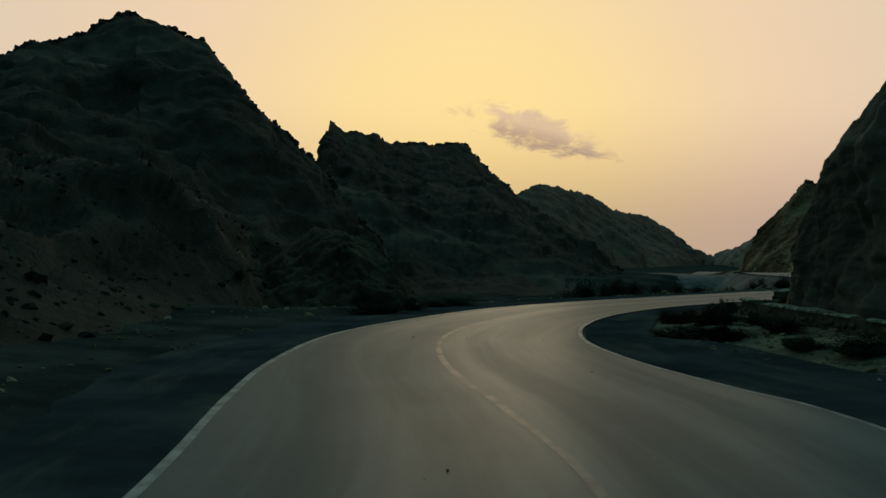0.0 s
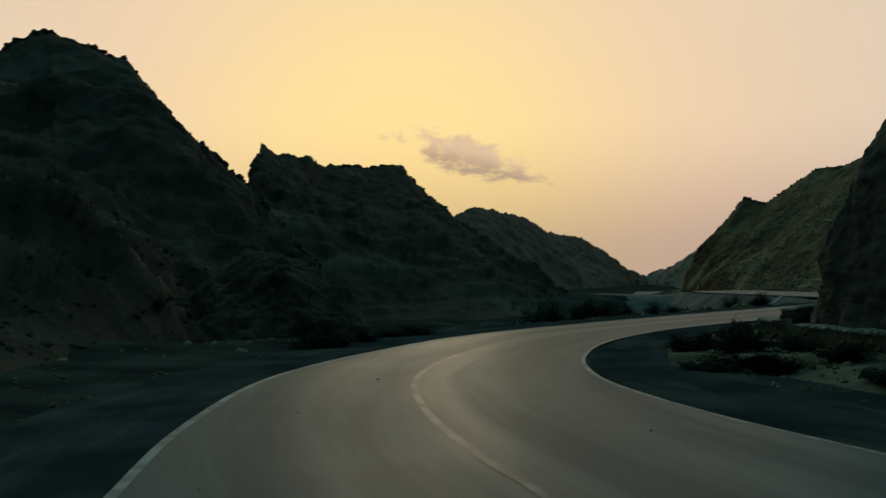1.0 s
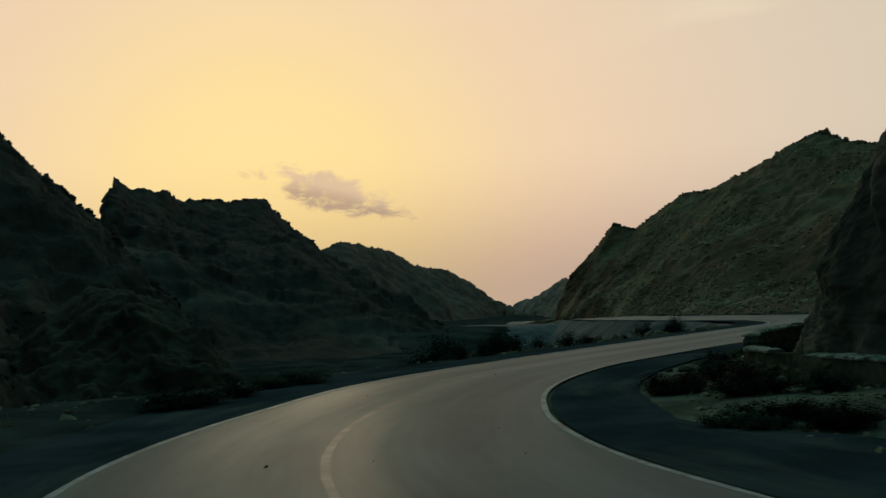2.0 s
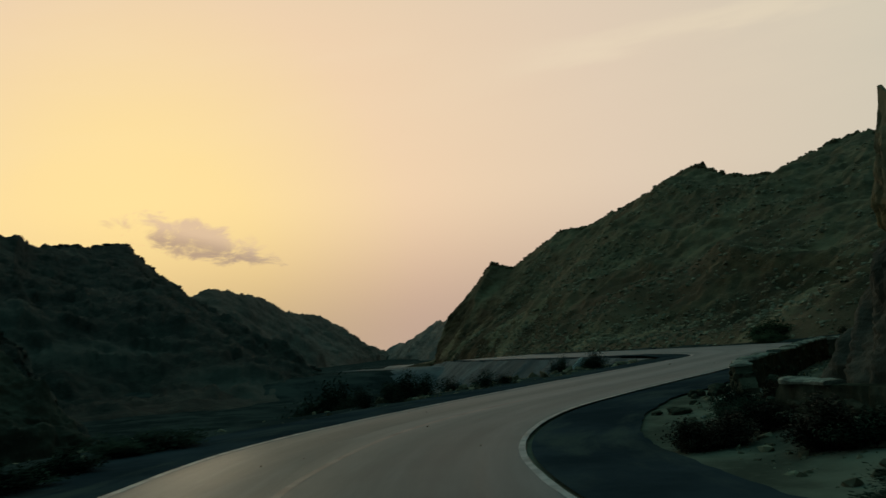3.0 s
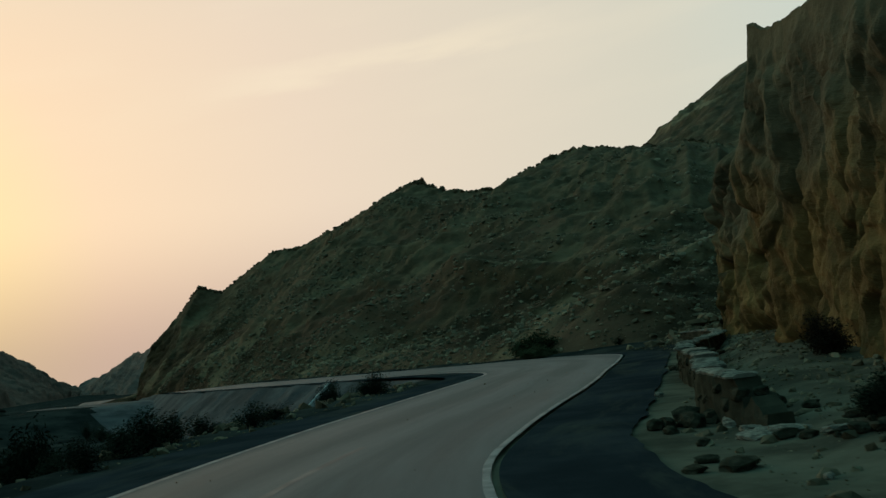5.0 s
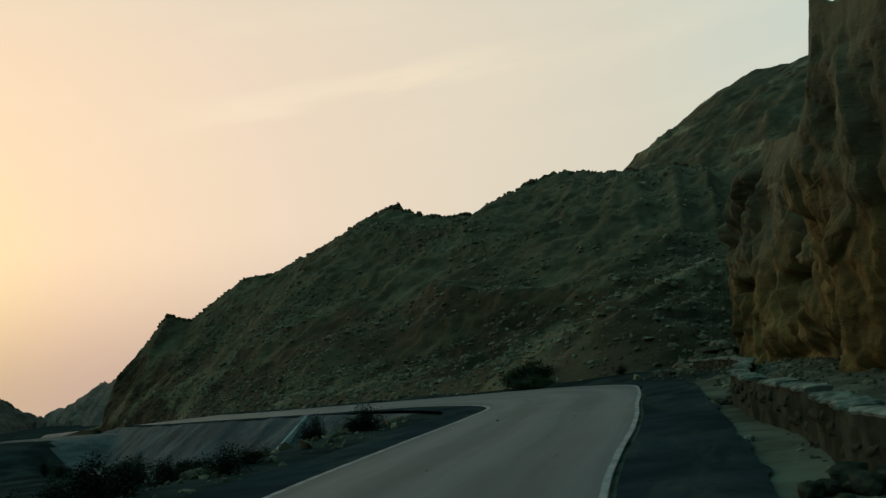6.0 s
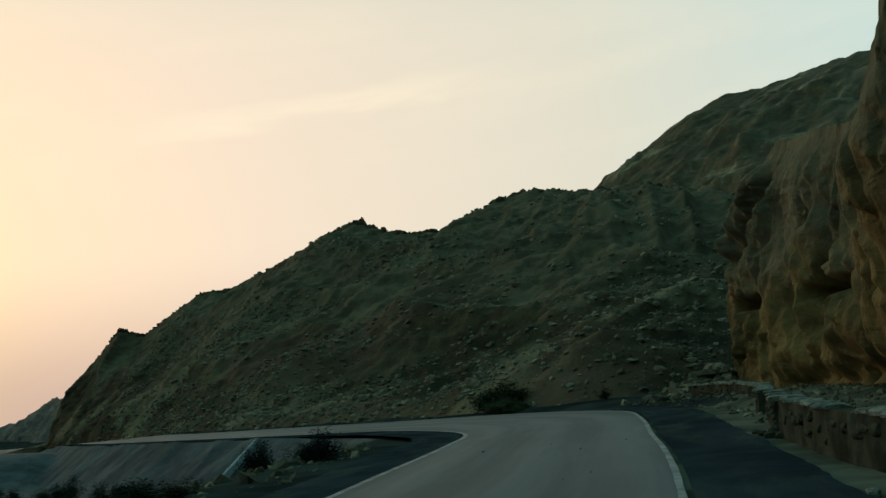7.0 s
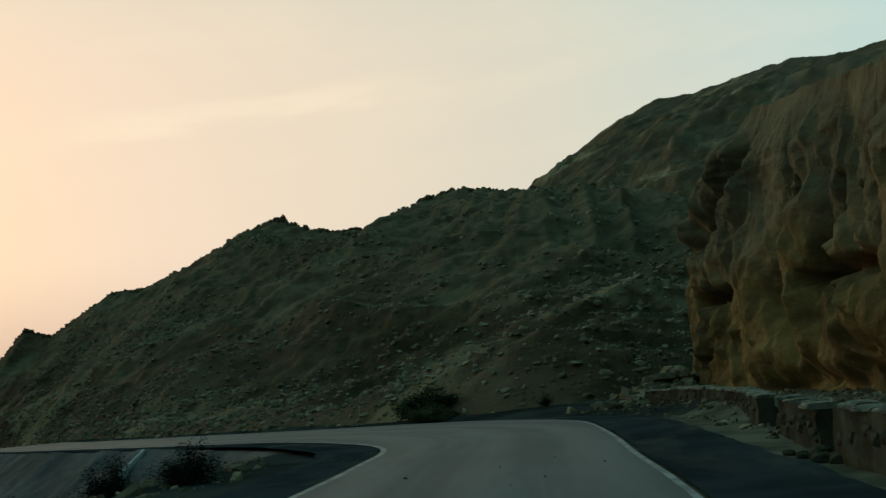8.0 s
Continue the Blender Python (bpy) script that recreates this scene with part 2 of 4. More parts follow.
LEAF = plain_material("dry_dark_foliage", (0.018, 0.024, 0.017), (0.050, 0.056, 0.036), 3.0, 0.9, 0.01, 0.0)
OLIVE = plain_material("dull_green_foliage", (0.035, 0.042, 0.022), (0.088, 0.092, 0.048), 3.0, 0.9, 0.01, 0.0)
RUST = plain_material("withered_foliage", (0.026, 0.017, 0.011), (0.062, 0.042, 0.026), 3.0, 0.9, 0.01, 0.1)
TWIG = plain_material("grey_twigs", (0.04, 0.032, 0.025), (0.09, 0.075, 0.06), 6.0, 0.9, 0.01, 0.1)
BROWN = rock_material("brown_spur_rock", (0.043, 0.041, 0.033), (0.086, 0.080, 0.062), (0.14, 0.130, 0.10), 1.0, bump_size=0.12)
SCREE_STONE = rock_material("scree_stone", (0.12, 0.097, 0.062), (0.26, 0.212, 0.138), (0.44, 0.365, 0.25), 2.0, bump_size=0.03, islands=True)
SLAB = rock_material("loose_rock", (0.088, 0.071, 0.045), (0.190, 0.155, 0.098), (0.33, 0.272, 0.180), 2.0, bump_size=0.03, islands=True)


# ---- noise and lines in numpy ----
def lattice(ix, iy, iz, seed):
    h = (ix.astype(np.int64) * 374761393 + iy.astype(np.int64) * 668265263 + iz.astype(np.int64) * 2147483647 + seed * 974634777) & 0xFFFFFFFF
    h = ((h ^ (h >> 13)) * 1274126177) & 0xFFFFFFFF
    h = ((h ^ (h >> 15)) * 2246822519) & 0xFFFFFFFF
    return ((h ^ (h >> 16)) & 0xFFFF) / 32767.5 - 1.0


def value_noise(p, seed=0):
    i = np.floor(p).astype(np.int64)
    f = p - i
    f = f * f * f * (f * (f * 6 - 15) + 10)
    total = 0.0
    for dx in (0, 1):
        for dy in (0, 1):
            for dz in (0, 1):
                w = (f[..., 0] if dx else 1 - f[..., 0]) * (f[..., 1] if dy else 1 - f[..., 1]) * (f[..., 2] if dz else 1 - f[..., 2])
                total = total + w * lattice(i[..., 0] + dx, i[..., 1] + dy, i[..., 2] + dz, seed)
    return total


def fbm(p, scale, octaves=4, gain=0.5, seed=0, ridged=False):
    total, amp, norm = 0.0, 1.0, 0.0
    q = p * scale
    for k in range(octaves):
        v = value_noise(q, seed + 17 * k)
        total = total + amp * ((1 - 2 * np.abs(v)) if ridged else v)
        norm += amp
        amp *= gain
        q = q * 2.03 + 11.7
    return total / norm


def resample(points, count, smooth=True):
    """count points along a line of control points, evenly by length."""
    p = np.array(points, float)
    if smooth and len(p) > 2:
        q = np.vstack([2 * p[0] - p[1], p, 2 * p[-1] - p[-2]])
        fine = []
        for k in range(1, len(q) - 2):
            t = np.linspace(0, 1, 12, endpoint=False)[:, None]
            a, b, c, d = q[k - 1], q[k], q[k + 1], q[k + 2]
            fine.append(0.5 * (2 * b + (c - a) * t + (2 * a - 5 * b + 4 * c - d) * t ** 2 + (3 * b - a - 3 * c + d) * t ** 3))
        p = np.vstack(fine + [p[-1:]])
    s = np.r_[0, np.cumsum(np.linalg.norm(np.diff(p, axis=0), axis=1))]
    return np.stack([np.interp(np.linspace(0, s[-1], count), s, p[:, k]) for k in range(p.shape[1])], -1)


def smooth01(x, a, b):
    t = np.clip((x - a) / (b - a), 0, 1)
    return t * t * (3 - 2 * t)


def sheet_mesh(name, grid, mat, smooth=False, uv=None):
    """A mesh from a grid of points, rows by columns."""
    nr, nc = grid.shape[:2]
    idx = np.arange(nr * nc).reshape(nr, nc)
    quads = np.stack([idx[:-1, :-1], idx[:-1, 1:], idx[1:, 1:], idx[1:, :-1]], -1).reshape(-1, 4)
    mesh = bpy.data.meshes.new(name)
    mesh.vertices.add(nr * nc)
    mesh.vertices.foreach_set("co", grid.reshape(-1).astype(np.float32))
    mesh.loops.add(quads.size)
    mesh.loops.foreach_set("vertex_index", quads.reshape(-1).astype(np.int32))
    mesh.polygons.add(len(quads))
    mesh.polygons.foreach_set("loop_start", np.arange(0, quads.size, 4, dtype=np.int32))
    mesh.polygons.foreach_set("loop_total", np.full(len(quads), 4, dtype=np.int32))
    mesh.polygons.foreach_set("use_smooth", np.full(len(quads), smooth))
    if uv is not None:
        mesh.uv_layers.new(name="uv").data.foreach_set("uv", uv.reshape(-1, 2)[quads.reshape(-1)].reshape(-1).astype(np.float32))
    mesh.materials.append(mat)
    mesh.update(calc_edges=True)
    return mesh


def worley(p, scale, seed=0):
    """Distances to the nearest and second nearest of scattered points, and a number for the nearest."""
    q = p * scale
    i = np.floor(q).astype(np.int64)
    f1 = np.full(q.shape[:-1], 9.0)
    f2 = f1.copy()
    cell = np.zeros(q.shape[:-1])
    for dx in (-1, 0, 1):
        for dy in (-1, 0, 1):
            for dz in (-1, 0, 1):
                a, b, c = i[..., 0] + dx, i[..., 1] + dy, i[..., 2] + dz
                d = np.sqrt((a + 0.5 + 0.45 * lattice(a, b, c, seed) - q[..., 0]) ** 2 + (b + 0.5 + 0.45 * lattice(a, b, c, seed + 1) - q[..., 1]) ** 2
                            + (c + 0.5 + 0.45 * lattice(a, b, c, seed + 2) - q[..., 2]) ** 2)
                m = d < f1
                f2 = np.where(m, f1, np.minimum(f2, d))
                cell = np.where(m, lattice(a, b, c, seed + 3), cell)
                f1 = np.where(m, d, f1)
    return f1, f2, cell


# ---- plan of the road ----
# right (inner, then outer) and left edge lines, x, y, z
RIGHT = [(4.8, -40, 0), (4.8, -15, 0), (4.95, 0, 0), (4.98, 8, 0), (4.72, 12.8, 0), (4.2, 15, 0), (3.66, 17.5, 0), (3.4, 19.4, 0), (3.24, 21.5, 0), (3.3, 23.6, 0), (3.68, 26.2, 0), (4.6, 29.5, 0), (5.9, 32.4, 0), (7.75, 35.3, 0), (10.1, 37.9, 0), (12.7, 40.5, 0), (15.3, 43.0, 0),
         (17.9, 45.6, 0), (20.2, 48.0, 0), (24.5, 52.4, 0), (28.5, 57.0, -0.03), (31.2, 62.5, -0.1), (33.0, 69, -0.2), (34.4, 78, -0.35), (35.6, 92, -0.5), (37.6, 107, -0.7), (40.4, 122, -0.9), (42.2, 133, -1.5), (44.3, 147, -4.0), (48, 176, -6.5), (54, 208, -5.6), (62.5, 232, -3.3), (76, 252, -6)]
LEFT = [(-2.0, -40, 0), (-2.05, -15, 0), (-2.1, 0, 0), (-2.2, 8.5, 0), (-2.47, 14, 0), (-2.55, 18, 0), (-2.22, 22.8, 0), (-1.4, 26.4, 0), (-0.05, 30, 0), (1.65, 33.8, 0), (4.3, 37.5, 0), (8.8, 42.5, 0),
        (13.8, 47.5, 0), (18.2, 51.8, 0), (21.9, 56.0, -0.03), (24.4, 61.5, -0.1), (26.3, 68, -0.2), (27.7, 78, -0.35), (29.0, 92, -0.5), (31.0, 107, -0.7), (33.8, 123, -0.9), (35.6, 134, -1.5), (37.8, 148, -4.0), (41.5, 177, -6.5), (47.5, 210, -5.6), (56.5, 235, -3.3), (71, 257, -6)]
NROAD = 1800
right = resample(RIGHT, NROAD)
left = resample(LEFT, NROAD)
middle = (right + left) / 2


def nearest(x, y, line):
    """Distance to a line of points in the plan, which side (+: right of it) and its height there."""
    shape = x.shape
    q = np.stack([x.ravel(), y.ravel()], -1)
    pts = line[::12]
    best = np.full(len(q), 1e9)
    side = np.zeros(len(q))
    z = np.zeros(len(q))
    for a, b in zip(pts[:-1], pts[1:]):
        d = b[:2] - a[:2]
        t = np.clip(((q - a[:2]) @ d) / (d @ d), 0, 1)
        off = q - a[:2] - t[:, None] * d
        dist = np.hypot(off[:, 0], off[:, 1])
        m = dist < best
        best[m] = dist[m]
        side[m] = np.sign(off[m, 0] * d[1] - off[m, 1] * d[0])
        z[m] = (a[2] + t * (b[2] - a[2]))[m]
    return best.reshape(shape), side.reshape(shape), z.reshape(shape)


def ground_height(x, y):
    dist, side, zr = nearest(x, y, middle)
    reach = np.where((side < 0) & (y > 58), 4.3 + 0.9 * (1 - smooth01(y, 56, 62)), np.where(side > 0, 4.75 + 1.4 * (1 - smooth01(y, 20.5, 25.5)), 5.2))
    out = np.clip(dist - reach, 0, None)
    far = np.hypot(x - 10, y - 40)
    base = -0.012 * np.clip(far - 90, 0, None) * smooth01(y, 60, 260)
    left_low = smooth01(y, 33, 46)
    steep = 5.0 - 4.1 * smooth01(y, 54, 68)
    left_z = (1 - left_low) * (0.015 * out + 0.08 * smooth01(out, 0.5, 5)) - left_low * (2.3 * smooth01(out, 0.1, steep) + 0.1)
    right_z = 0.09 * smooth01(out, 0.0, 0.8) + 0.05 * smooth01(out, 0.8, 3) + 0.015 * np.clip(out, 0, 12)
    right_z = right_z + 0.17 * smooth01(out, 0.1, 1.0) * smooth01(y, 36.5, 41) * (1 - smooth01(y, 50, 58))      # earth banked against the parapet
    z = np.where(side > 0, right_z, left_z)
    near = 1 - smooth01(out, 0, 30)
    p = np.stack([x, y, 0 * x], -1)
    rough = 0.16 * fbm(p, 0.35, 4, 0.55, 3) + 0.06 * fbm(p, 1.7, 3, 0.6, 5)
    z = zr * near + z + base * (1 - near) + rough * smooth01(out, 0.1, 2.0)
    z = z - 0.035 * (1 - smooth01(out, 0.0, 0.5)) - 0.015
    bank = -1.3 - 0.02 * (y - 126)      # level ground beside the far leg, which closes the view down the valley
    fill = smooth01(y, 108, 118) * (1 - smooth01(y, 214, 222)) * smooth01(out, 0.0, 0.9) * (side < 0)
    return z + np.clip(bank - z, 0, None) * fill


def build_ground():
    u = np.linspace(-1, 1, 520)
    warp = np.sinh(u * 6.2) / math.sinh(6.2) * 4200
    gx, gy = np.meshgrid(10 + warp, 38 + warp)
    grid = np.stack([gx, gy, ground_height(gx, gy)], -1)
    mesh = sheet_mesh("ground", grid, EARTH, True)
    mesh.materials.append(GRAVEL)
    cx, cy = (gx[:-1, :-1] + gx[1:, 1:]) / 2, (gy[:-1, :-1] + gy[1:, 1:]) / 2
    dist, side, _ = nearest(cx, cy, middle)
    mesh.materials.append(MASONRY)
    soil = np.where((side > 0) & (dist < 14), np.where(cy < 55, 1, 0), np.where((side < 0) & (cy > 62) & (dist < 10), 2, 0))
    mesh.polygons.foreach_set("material_index", soil.astype(np.int32).ravel())
    tagged(new("ground", mesh), "dusty gravelly earth of a dry valley floor", "ground", kind="structure")


build_ground()


def ribbon(name, a, b, lift, mat, label, category, across=5, crown=0.0):
    w = np.linspace(0, 1, across)
    grid = a[:, None] * (1 - w[None, :, None]) + b[:, None] * w[None, :, None]
    grid[..., 2] += lift + crown * (1 - (2 * w[None] - 1) ** 2)
    run = np.r_[0, np.cumsum(np.linalg.norm(np.diff((a + b) / 2, axis=0), axis=1))]
    wide = np.linalg.norm(b - a, axis=1)
    uv = np.stack([(w[None] - 0.5) * wide[:, None], np.repeat(run[:, None], across, 1)], -1)
    return tagged(new(name, sheet_mesh(name, grid, mat, True, uv)), label, category, kind="structure")


def offset(line, d):
    """The line moved sideways in the plan, + to its right."""
    g = np.gradient(line[:, :2], axis=0)
    g /= np.linalg.norm(g, axis=1)[:, None]
    out = line.copy()
    out[:, 0] += g[:, 1] * d
    out[:, 1] -= g[:, 0] * d
    return out


def ragged(line, d):
    """The line moved sideways by about d, with a worn, uneven edge."""
    out = offset(line, d)
    wear = fbm(np.stack([line[:, 0], line[:, 1], 0 * line[:, 0] + 9 * d], -1), 1.3, 3, 0.6, 8)
    out[:, :2] += (offset(line, d + 1)[:, :2] - out[:, :2]) * 0.012 * wear[:, None]
    return out


SIDE = int(np.argmax(left[:, 1] > 124))     # the left shoulder follows the far leg as well
taper = ((1.9 - 0.7 * smooth01(left[:SIDE, 1], 33, 47) - 0.15 * smooth01(left[:SIDE, 1], 58, 70)) * (1 - smooth01(left[:SIDE, 1], 112, 124)) * (1 + 0.16 * fbm(left[:SIDE], 0.5, 4, 0.6, 15)))[:, None] + 0.02
inner = left[:SIDE] + (offset(left, -1.0) - left)[:SIDE] * taper
ribbon("road", left, right, 0.0, ASPHALT, "worn grey-brown asphalt of a winding two-lane mountain road", "road", 9)
width = 1.45 + 1.4 * (1 - smooth01(right[:, 1], 20.5, 25.5)) - 1.1 * smooth01(right[:, 1], 56, 66) + 0.22 * fbm(right, 0.45, 4, 0.6, 14)
outer = right + (offset(right, 1.0) - right) * width[:, None]
ribbon("shoulder_right", offset(right, 0.07), outer, -0.012, SHOULDER, "dark newer asphalt shoulder beside the road", "road shoulder", 5)
ribbon("shoulder_left", inner, left[:SIDE], -0.012, SHOULDER, "dark newer asphalt shoulder beside the road", "road shoulder", 5)
ribbon("edge_line_right", ragged(right, -0.085), ragged(right, -0.005), 0.003, PAINT, "worn white edge line painted on the asphalt", "road marking", 3)
ribbon("edge_line_left", ragged(left, 0.005), ragged(left, 0.11), 0.003, PAINT, "worn white edge line painted on the asphalt", "road marking", 3)
ONE, TWO = int(np.argmax(middle[:, 1] > 3)), int(np.argmax(middle[:, 1] > 39))
centre = middle[ONE:TWO].copy()
centre[:, 0] -= 0.22 * smooth01(centre[:, 1], 9, 14) * (1 - smooth01(centre[:, 1], 28, 33))
ribbon("centre_line", ragged(centre, -0.05), ragged(centre, 0.05), 0.003, FADED, "faded centre line worn into the asphalt", "road marking", 3)


def build_retaining_wall():
    """The battered stone face that carries the far leg of the road above the dry wash."""
    a, b = int(np.argmax(left[:, 1] > 61.5)), int(np.argmax(left[:, 1] > 122))
    top = offset(left, -1.1)[a:b:2]
    w = np.linspace(0, 1, 26)
    foot = offset(left, -4.9)[a:b:2]
    foot[:, 2] -= 2.9
    grid = top[:, None] * (1 - w[None, :, None]) + foot[:, None] * w[None, :, None]
    grow = smooth01(np.linspace(0, 1, len(top)), 0.0, 0.22)[:, None, None]
    grid = top[:, None] + (grid - top[:, None]) * (0.04 + 0.96 * grow)
    grid[..., 2] -= 0.5 * (1 - grow[..., 0]) ** 2
    lump = 0.16 * fbm(grid, 0.45, 4, 0.6, 4) + 0.05 * fbm(grid, 3.0, 3, 0.6, 6)
    grid[..., 0] -= lump
    grid[..., 2] += 0.6 * lump - 0.03
    wall = tagged(new("retaining_wall", sheet_mesh("retaining_wall", grid, MASONRY, True)), "grey battered masonry retaining wall under the road", "wall", kind="structure")
    return wall


build_retaining_wall()


# ---- hills ----
def hill(name, ridge, foot, back, mat, label, nu=300, nv=130, amp=3.0, size=0.04, seed=1, profile=1.0, jag=0.5, rough=0.35, gully=1.0, block=0.5, block_size=0.35, kind="hill", away=None, crack=0.0, ribs=None, cuts=(), smooth=True):
    """A hillside from its foot up to its ridge and down behind it, with rock relief."""
    top = resample(ridge, nu, False)
    low = resample(foot, nu)
    n_front = int(nv * 0.8)
    v = np.r_[np.linspace(0, 1, n_front), np.linspace(1, 2, nv - n_front + 1)[1:]]
    vf = np.clip(v, 0, 1)[:, None, None]
    grid = low[None] * (1 - vf) + top[None] * vf
    grid[..., 2] = low[None, :, 2] + (top[None, :, 2] - low[None, :, 2]) * (vf[..., 0] ** profile)
    behind = np.clip(v - 1, 0, 1)[:, None]
    out = top[:, :2] - low[:, :2]
    if away:
        out = np.repeat(np.array([away], float), nu, 0)
    out /= np.linalg.norm(out, axis=1)[:, None] + 1e-6
    grid[..., :2] += out[None] * (behind * back)[..., None]
    grid[..., 2] -= behind ** 0.75 * (top[None, :, 2] + 8)
    du = np.gradient(grid, axis=1)
    dv = np.gradient(grid, axis=0)
    nrm = np.cross(du, dv)
    nrm /= np.linalg.norm(nrm, axis=-1)[..., None] + 1e-9
    flip = np.sign((nrm[..., :2] * -out[None]).sum(-1).mean())
    nrm *= flip
    stretch = grid * np.array([1, 1, 0.55])
    big = fbm(stretch, size, 3, 0.5, seed, True)
    mid = fbm(grid, size * 4.3, 4, 0.55, seed + 5, True)
    small = fbm(grid, size * 22, 3, 0.6, seed + 9)
    d = amp * (gully * (big - 0.35) + rough * (mid - 0.3) + (0.04 if crack else 0.12) * small)
    wander = fbm(grid, 0.3, 3, 0.5, seed + 50)
    f1, f2, cell = worley(grid + (0.8 * wander if crack else 1.5 * mid)[..., None], block_size, seed + 30)
    d = d + block * (0.9 * cell * smooth01(f2 - f1, 0, 0.3) + 1.2 * np.clip(f2 - f1, 0, 0.35))
    f1, f2, cell = worley(grid + 0.5 * small[..., None], block_size * 2.7, seed + 40)
    d = d + 0.4 * block * (0.9 * cell * smooth01(f2 - f1, 0, 0.3) + 1.2 * np.clip(f2 - f1, 0, 0.35))
    if ribs:
        u0, u1, v0, v1, deep, many = ribs
        uu = np.linspace(0, 1, nu)[None]
        q = np.stack([uu * many + 2.5 * v[:, None], v[:, None] * 1.3 + 0 * uu, 0 * uu + 0 * v[:, None]], -1)
        area = smooth01(uu, u0, u0 + 0.03) * (1 - smooth01(uu, u1 - 0.03, u1)) * (smooth01(v, v0, v0 + 0.12) * (1 - smooth01(v, v1 - 0.1, v1)))[:, None]
        d = d + deep * fbm(q, 1.0, 3, 0.5, seed + 60, True) * area
    if crack:
        tall = grid * np.array([1, 1, 0.30]) + 0.9 * wander[..., None]
        f1, f2, cell = worley(tall, 0.34, seed + 51)
        d = d + crack * (0.7 * cell * smooth01(f2 - f1, 0, 0.35) + 0.5 * smooth01(f2 - f1, 0.0, 0.22))
        f1, f2, cell = worley(grid * np.array([1, 1, 0.6]) + 0.5 * wander[..., None], 0.8, seed + 52)
        d = d + 0.30 * crack * (0.7 * cell * smooth01(f2 - f1, 0, 0.3) + 0.6 * smooth01(f2 - f1, 0.0, 0.2))
        f1, f2, cell = worley(grid + 0.3 * wander[..., None], 1.7, seed + 54)
        d = d + crack * (0.26 * (0.45 - np.clip(f1, 0, 0.7)) + 0.16 * fbm(grid, 1.9, 2, 0.6, seed + 53))
        d = d - 0.5 * crack * smooth01(fbm(grid, 0.8, 2, 0.5, seed + 55), 0.38, 0.6)
    for line, deep, wide in cuts:
        bend = grid + wide * 0.8 * fbm(grid, 0.45 / wide, 3, 0.5, seed + 70)[..., None]
        near = np.full(grid.shape[:2], 1e9)
        for a, b in zip(line[:-1], line[1:]):
            a, b = np.array(a, float), np.array(b, float)
            t = np.clip(((bend - a) @ (b - a)) / ((b - a) @ (b - a)), 0, 1)
            near = np.minimum(near, np.linalg.norm(bend - a - t[..., None] * (b - a), axis=-1))
        d = d + deep * np.exp(-(near / wide) ** 2)
    window = (smooth01(v, -0.06, 0.03) if crack else smooth01(v, 0.0, 0.12)) * np.where(v > 1, 0.12 + 0.5 * smooth01(v, 1.25, 1.6), 1 - 0.88 * np.exp(-((v - 1) / 0.14) ** 2))
    grid += nrm * (d * window[:, None])[..., None]
    grid[..., 2] += jag * fbm(grid, size * 14, 4, 0.6, seed + 21) * np.exp(-((v - 1) / 0.2) ** 2)[:, None]
    tagged(new(name, sheet_mesh(name, grid, mat, smooth)), label, kind, "rocky hills along the road")
    return grid[:n_front]


left_hill = hill("rocky_hill",
     [(-62, -25, 14), (-60, 30, 14), (-50, 70, 14), (-44.5, 92, 15.5), (-42.7, 112.1, 20.2), (-42.5, 118.6, 22.8), (-39.8, 127.9, 25.5), (-38, 132.7, 27.9), (-35.7, 136.4, 30), (-31.1, 134.4, 27.6), (-26.2, 131.4, 25.1), (-22.9, 128, 21.4),
      (-19.3, 123.5, 17.3), (-15.6, 119, 14.1), (-11, 111.5, 9.9), (-6.7, 94.8, 5.1), (-3.2, 77.9, 1.6), (-1.4, 62, 0.1)],
     [(-14, -30, -0.2), (-7.6, 0, -0.1), (-6.6, 16, -0.1), (-6.2, 26, -0.1), (-5.6, 33, -0.8), (-4.6, 40, -2.4), (-3.0, 46, -2.7), (-1.5, 52, -2.9), (0.5, 60, -3.0)],
     60, HILL, "steep dark rocky hill of bare broken rock beside the road", 460, 220, 3.4, 0.035, 3, 1.25, 0.9, block=0.26, block_size=0.33,
     cuts=[([(-30.3, 126, 26), (-25, 107, 19), (-19, 86, 12)], 2.0, 8.0), ([(-34.5, 122, 24), (-27, 100, 16), (-20, 79, 9.5), (-15, 62, 5)], -3.0, 6.5)])
spire_hill = hill("rocky_hill",
     [(-40, 160, 5), (-24.5, 167, 7.0), (-16.6, 169.0, 10), (-16.0, 169.2, 13.5), (-15.5, 169.3, 18.3), (-15.0, 169.4, 20.9), (-13.8, 170.8, 20.0), (-13.0, 172.0, 19.4), (-8.5, 179.8, 19.7), (-7.3, 189.9, 19.4), (-0.2, 205, 20.3), (4.1, 215, 21.8), (6.9, 219.9, 22), (9.6, 214.8, 18.1),
      (12.5, 209.6, 14.5), (15.1, 199.4, 10.7), (21.5, 178.7, 3.7), (25.4, 157.8, -1.0), (26.5, 137, -2.8)],
     [(-24, 104, -3), (-14, 100, -3), (-6, 98, -3), (6, 98, -3), (14, 106, -3.2), (20, 118, -3.4), (23, 130, -3.6)],
     70, HILL, "jagged dark rocky ridge with a small spire", 360, 150, 2.4, 0.035, 11, 1.0, 1.0, block=0.5, block_size=0.3)
